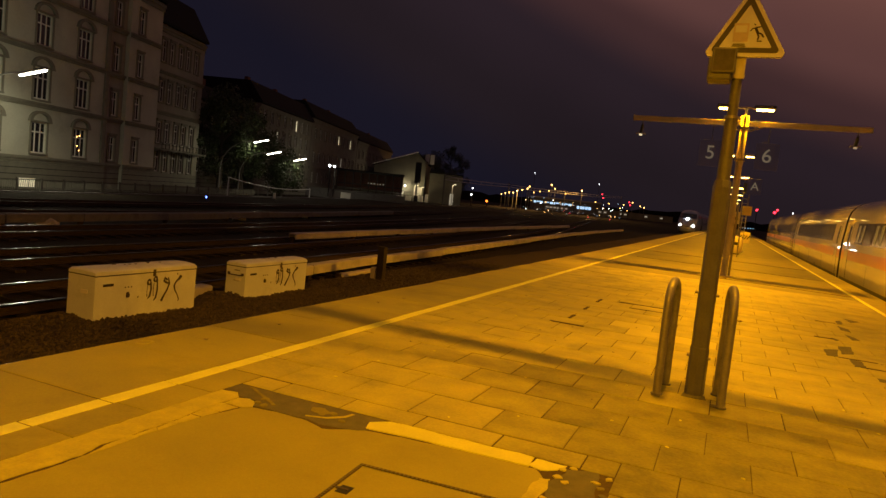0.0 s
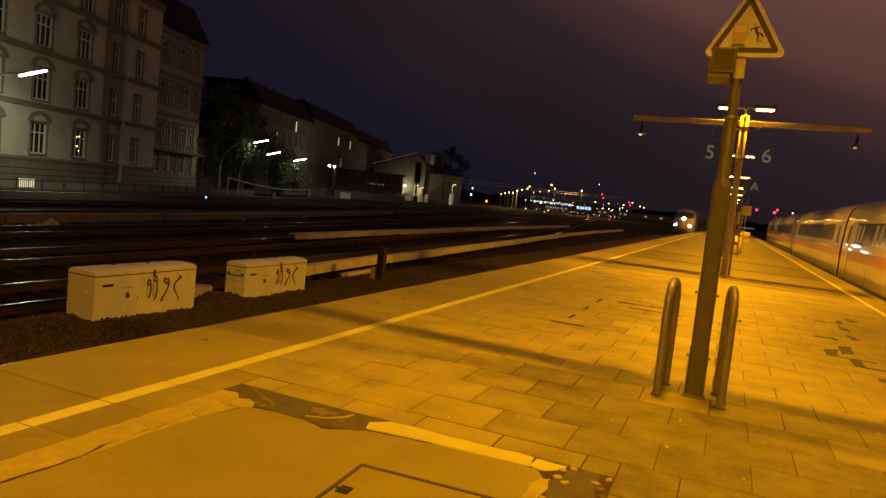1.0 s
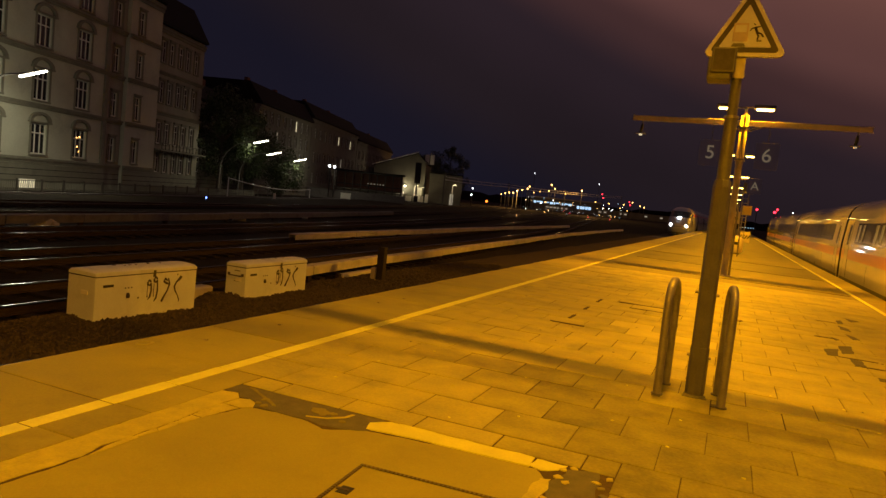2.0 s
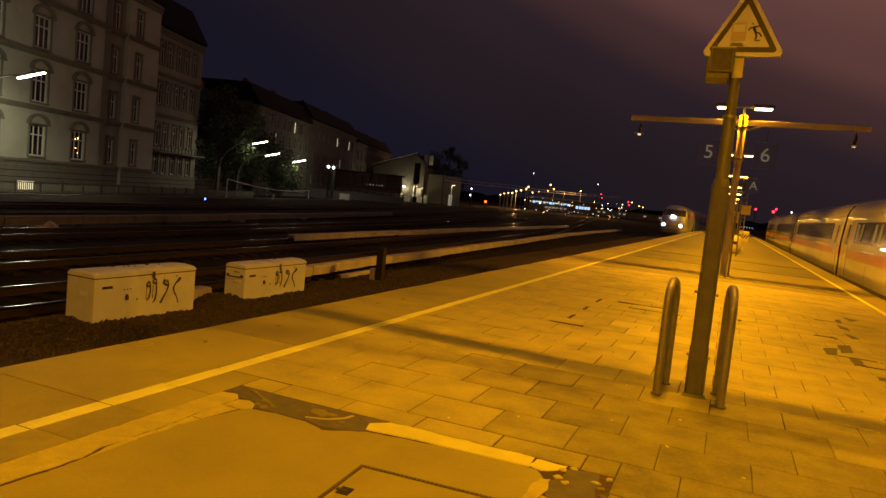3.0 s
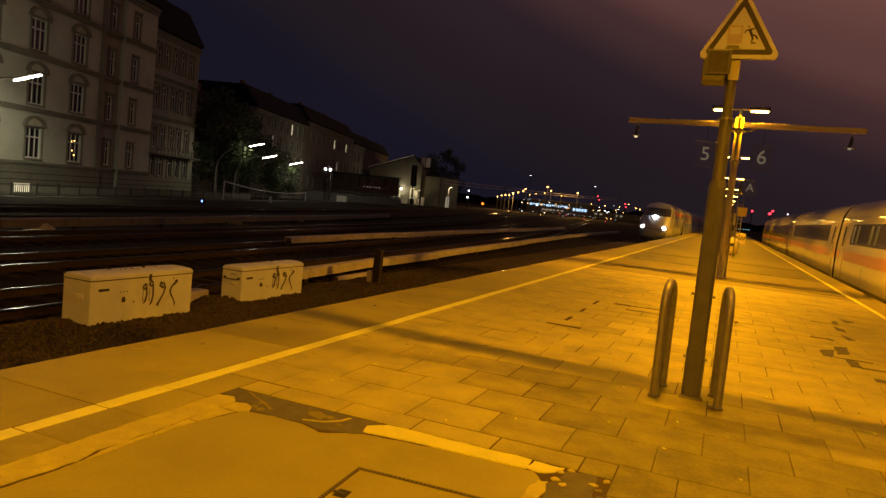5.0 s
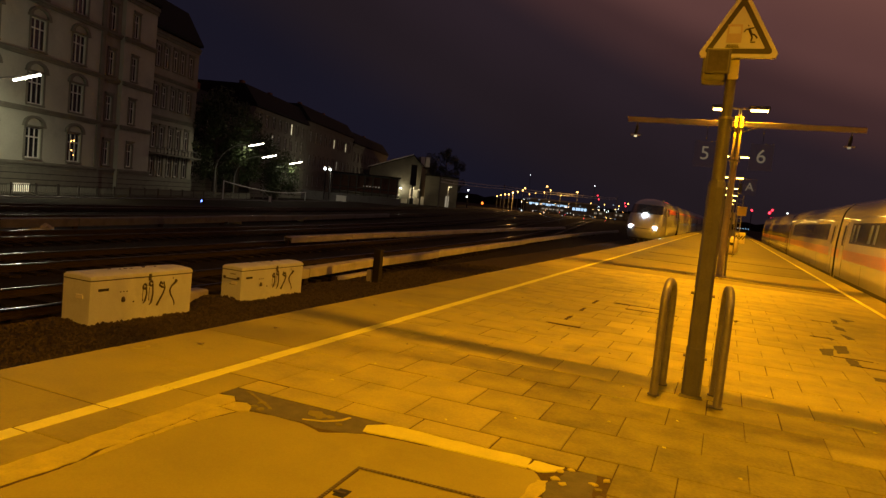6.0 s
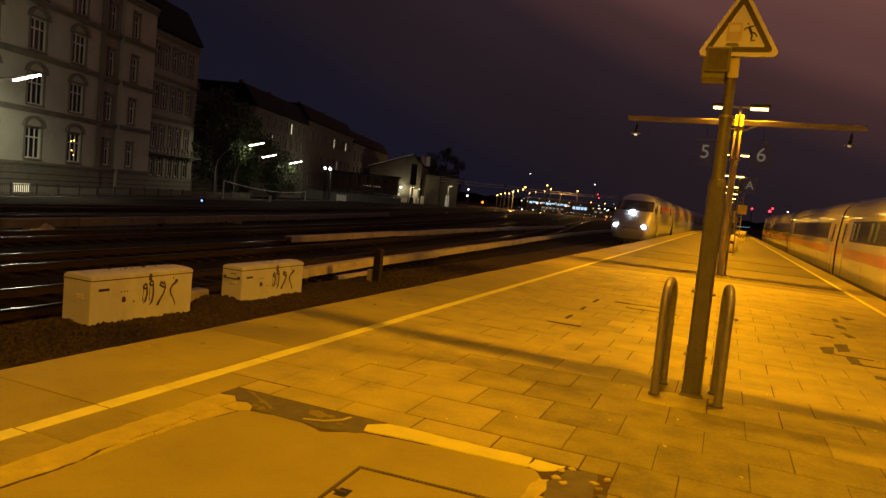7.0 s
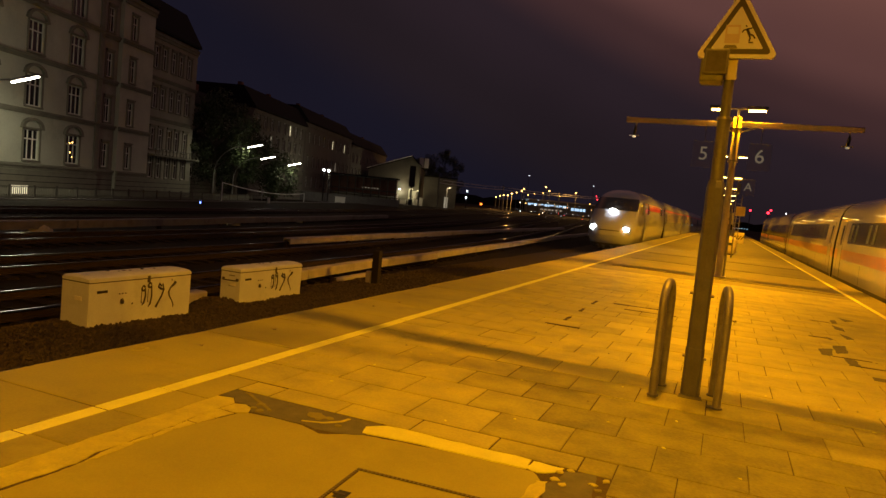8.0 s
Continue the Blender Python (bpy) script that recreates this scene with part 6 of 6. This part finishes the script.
    part("mortar_streak", slab_shape([(-2.50, 3.92), (-2.36, 3.97), (-2.27, 4.07), (-2.25, 4.16), (-2.27, 4.16), (-2.29, 4.08), (-2.375, 3.985), (-2.505, 3.935)], -0.01, 0.001, 0.006, 0.03, 14), "screed_rim", patch)
    part("mortar_strip", slab_shape([(-2.05, 3.98), (-2.09, 4.09), (-1.98, 4.205), (-0.96, 4.208), (-0.95, 4.05), (-1.15, 4.04), (-1.75, 4.02)], -0.045, 0.002, 0.012, 0.05, 17), "pale_mortar", patch, "bright mortar strip")
    part("mortar_chunk", slab_shape([(-0.945, 4.07), (-0.94, 4.205), (-0.74, 4.205), (-0.78, 4.10), (-0.87, 4.045)], -0.045, -0.0005, 0.02, 0.03, 18), "pale_mortar", patch)
    part("mortar_chunk", slab_shape([(-0.87, 3.55), (-0.85, 3.93), (-0.78, 3.94), (-0.77, 3.80), (-0.80, 3.3)], -0.045, -0.0025, 0.02, 0.03, 19), "screed_rim", patch)
    part("asphalt_patch", slab_shape([(-0.76, -1.6), (-0.72, 3.5), (-0.78, 3.9), (-0.74, 4.15), (-0.56, 4.22), (-0.52, 4.03), (-0.50, 3.8), (-0.46, -1.6)], -0.045, -0.004, 0.03, 0.05, 20), "tar", patch, "dark asphalt patch")
    # broken pieces between the crack and the screed, each a flat flake
    edge_in = [(-3.045, 2.66), (-3.073, 2.82), (-3.07, 3.0), (-3.067, 3.16), (-3.068, 3.32), (-3.086, 3.48), (-3.094, 3.62), (-3.086, 3.78)]
    edge_out = [(-3.03, 2.65), (-3.03, 2.81), (-3.045, 3.0), (-3.025, 3.13), (-3.03, 3.30), (-3.0, 3.47), (-2.975, 3.62), (-2.94, 3.77)]
    for k in range(7):
        p0, p1, q0, q1 = Vector(edge_in[k]), Vector(edge_in[k + 1]), Vector(edge_out[k]), Vector(edge_out[k + 1])
        ring = [p0.lerp(p1, 0.01), p0.lerp(p1, 0.99), q0.lerp(q1, 0.98), q0.lerp(q1, 0.02)]
        part("mortar_flake", slab_shape([tuple(v) for v in ring], -0.03, rng.uniform(-0.004, -0.001), 0.012, 0.03, k), "screed_rim", patch)
    part("mortar_flake", slab_shape([(-3.085, 3.79), (-2.94, 3.78), (-2.88, 3.83), (-2.92, 3.93), (-3.0, 3.965), (-3.07, 3.93)], -0.03, 0.0, 0.01, 0.03, 44), "screed_rim", patch, "rounded lump of pale mortar")
    for k in range(6):
        y = 4.0 + rng.uniform(-0.12, 0.1)
        x = rng.uniform(-2.95, -2.2)
        ring = [(x + rng.uniform(0.015, 0.04) * math.cos(6.283 * j / 6), y + rng.uniform(0.015, 0.04) * math.sin(6.283 * j / 6)) for j in range(6)]
        part("mortar_crumb", slab_shape(ring, -0.01, rng.uniform(0.001, 0.004), 0.004, 0.03, k + 50), "tile_old", patch)
    for k in range(18):
        y, side = rng.uniform(3.3, 4.2), rng.choice((-0.74, -0.50))
        x = side + rng.uniform(-0.05, 0.05)
        ring = [(x + rng.uniform(0.01, 0.035) * math.cos(6.283 * j / 6), y + rng.uniform(0.01, 0.04) * math.sin(6.283 * j / 6)) for j in range(6)]
        part("mortar_crumb", slab_shape(ring, -0.01, rng.uniform(0.0, 0.002), 0.004, 0.03, k + 90), rng.choice(["tile_old", "tar", "screed_rim"]), patch)
    c = thing("floor_hatch", pose(-1.79, 3.45, 0, 0, 0, 3), "cover in the platform floor with a toothed iron frame", "floor hatch")
    part("cover_plate", abox(0.03, 1.20, -1.35, -0.03, -0.02, -0.0035), "screed", c)
    part("frame_bar", abox(0.0, 1.25, -0.019, 0.0, -0.02, 0.002), "tar", c)
    part("frame_bar", abox(0.0, 0.019, -1.4, -0.03, -0.02, 0.002), "tar", c)
    tooth = finish("tooth", abox(-0.006, 0.006, -0.009, 0.009, 0.0, 0.003), "joint")
    for k in range(46):
        o = part("tooth", tooth, None, c)
        o.matrix_basis = Matrix.Translation((0.03 + 0.026 * k, -0.014, 0.0005))
    for k in range(30):
        o = part("tooth", tooth, None, c)
        o.matrix_basis = pose(0.014, -0.05 - 0.026 * k, 0.0005, 0, 0, 90)
    part("handle_recess", abox(0.045, 0.115, -0.40, -0.31, -0.01, -0.001), "black", c)
    part("handle", abox(0.03, 0.10, -0.365, -0.345, -0.004, 0.003), "iron", c)

    # gaps and dark mends in the paving
    def flat(name, x0, x1, ya, yb, material, label, cat, turn=0.0, z=0.003):
        o = solid(name, slab_shape([(x0, ya), (x1, ya), (x1, yb), (x0, yb)], -0.02, z, 0.015, 0.06, x0 * 9 + ya), material, label, cat)
        return o
    flat("paving_slot", -2.16, -1.68, 9.405, 9.465, "joint", "open dark slot in the paving", "paving gap")
    for ya, yb in ((9.93, 10.32), (11.05, 11.41), (12.2, 12.66)):
        flat("paving_slot", -2.02, -1.97, ya, yb, "joint", "short dark gap in the paving", "paving gap")
    flat("paving_slot", -1.69, -0.9, 12.63, 12.71, "joint", "open dark slot in the paving", "paving gap")
    flat("paving_slot", -1.42, -0.58, 12.07, 12.13, "joint", "open dark slot in the paving", "paving gap")
    mends = [[(1.41, 10.94), (1.616, 11.1), (1.528, 10.47), (1.41, 10.44)], [(1.652, 11.45), (1.84, 11.6), (1.785, 10.92), (1.625, 10.75)], [(1.66, 10.42), (1.80, 10.36), (1.78, 9.96), (1.646, 9.87)], [(1.784, 9.31), (1.96, 9.30), (1.93, 9.11), (1.786, 9.12)],
             [(1.98, 14.05), (2.11, 13.77), (2.095, 13.4), (1.967, 13.53)], [(1.95, 13.0), (2.06, 12.7), (2.09, 12.5), (1.977, 12.4)], [(1.68, 12.33), (1.76, 12.15), (1.70, 12.0)], [(2.044, 14.85), (2.146, 14.97), (2.125, 14.46), (2.016, 14.33)], [(2.27, 15.48), (2.5, 15.25), (2.31, 14.93)]]
    for k, ring in enumerate(mends):
        solid("asphalt_mend", slab_shape(ring[::-1], -0.02, 0.003, 0.02, 0.06, k), "tar", "dark asphalt mend in the paving", "paving mend")
    for x0, x1, y in ((1.53, 2.0, 10.45), (1.72, 2.35, 9.92), (1.66, 2.0, 14.42), (1.42, 1.74, 12.2)):
        flat("paving_slot", x0, x1, y - 0.025, y + 0.025, "joint", "open dark joint in the paving", "paving gap")
    # dark flats paint the shadows at the feet of hoops and pole
    flat("grit_patch", -0.47, -0.39, 6.39, 6.47, "tar", "dark patch painting the shade at the foot of a steel hoop", "grit")
    flat("grit_patch", 0.035, 0.11, 6.40, 6.50, "tar", "dark patch painting the shade at the foot of a steel hoop", "grit")
    flat("grit_patch", -0.22, -0.02, 6.60, 6.74, "tar", "dark patch painting the shade at the foot of a steel pole", "grit")
    for y, w, slope in ((22.4, 0.06, 1.0), (33.5, 0.08, 0.5), (27.5, 0.04, 0.5)):
        solid("expansion_joint", slab_shape([(-3.2, y - w), (3.2, y - w - slope), (3.2, y + w - slope), (-3.2, y + w)], -0.02, 0.003, 0.03, 0.1, y), "joint", "dark crumbling joint across the platform", "joint")


def build_weed(x, y, seed, size=0.09):
    """A small dry tuft growing from a joint."""
    rng = random.Random(seed)
    bm = bmesh.new()
    for k in range(16):
        a, r = rng.uniform(0, 6.28), size * rng.uniform(0.4, 1.1)
        d = Vector((math.cos(a), math.sin(a), 0))
        s = Vector((-d.y, d.x, 0)) * 0.006
        p, q, t = d * 0.01, d * r * 0.5 + Vector((0, 0, size * 0.2)), d * r + Vector((0, 0, size * rng.uniform(0.05, 0.3)))
        v = [bm.verts.new(c) for c in (p - s, p + s, q + s, q - s, t)]
        bm.faces.new(v[:4])
        bm.faces.new((v[3], v[2], v[4]))
    solid("weed_tuft", bm, "weed", "small dry weed tuft growing in a platform joint", "weed", m=pose(x, y, -0.002), group="weeds in the joints")


def build_litter(x, y, seed):
    rng = random.Random(seed)
    bm = bmesh.new()
    bmesh.ops.create_icosphere(bm, subdivisions=1, radius=1.0)
    for v in bm.verts:
        v.co = Vector((v.co.x * 0.016, v.co.y * 0.011, max(-0.2, v.co.z) * 0.006)) * rng.uniform(0.7, 1.3)
    solid("pebble", bm, rng.choice(["pale_mortar", "tar", "screed_rim"]), "small loose chip lying on the platform", "pebble", m=pose(x, y, 0.002, 0, 0, rng.uniform(0, 360)), group="loose chips")


def build_small_things():
    for k, (x, y) in enumerate(((-4.40, 5.08), (-4.38, 6.19), (-4.39, 8.48), (-4.31, 9.14), (0.34, 12.5), (0.3, 22.3), (0.05, 21.9), (-0.95, 22.2), (-3.1, 11.5))):
        build_weed(x, y, k, 0.045 if y < 12 else 0.14)
    bm = bmesh.new()
    rings = [[bm.verts.new((r * 0.8 * math.cos(i * math.pi / 12), r * 1.1 * math.sin(i * math.pi / 12), z)) for i in range(24)] for r, z in ((0.05, 0.0), (0.056, 0.004), (0.078, 0.004), (0.086, 0.0))]
    for a, b in zip(rings, rings[1:]):
        for i in range(24):
            bm.faces.new((a[i], a[(i + 1) % 24], b[(i + 1) % 24], b[i]))
    solid("mortar_ring", bm, "tile", "pale ring of old mortar on an edge slab", "mortar", m=pose(-4.68, 4.61, 0.0))
    rng = random.Random(21)
    for k in range(60):
        build_litter(rng.uniform(-3.0, 2.6), rng.uniform(4.3, 10.5), k)


# ---------------------------------------------------------------- assemble
build_yard()
build_cabinet(pose(-9.02, 7.31, -0.93), 2.07, 0.56, 0.86, "long pale grey trackside cabinet with dark scrawls")
build_cabinet(pose(-8.93, 10.72, -0.93), 2.06, 0.47, 0.80, "pale grey trackside cabinet with dark scrawls and a bow handle", True)
build_platform_things()
TRAIN = build_moving_train()
build_standing_train()
build_street()
build_hall()
build_gantry()
build_far()
build_platform()
build_small_things()


def motions():
    # distance of the lower headlights along the platform, second by second
    lights = [(0.0, 114.8), (0.5, 110.3), (1.0, 105.8), (1.5, 101.2), (2.0, 96.6), (3.0, 87.2), (3.5, 82.3), (4.0, 77.4), (4.5, 72.8), (5.0, 68.4), (6.0, 59.8), (6.5, 55.5), (7.0, 51.2), (7.5, 46.9), (8.0, 42.5)]
    walk(TRAIN, [(t, pose(-6.45, y - NOSE_TO_LIGHT, 0)) for t, y in lights])


motions()
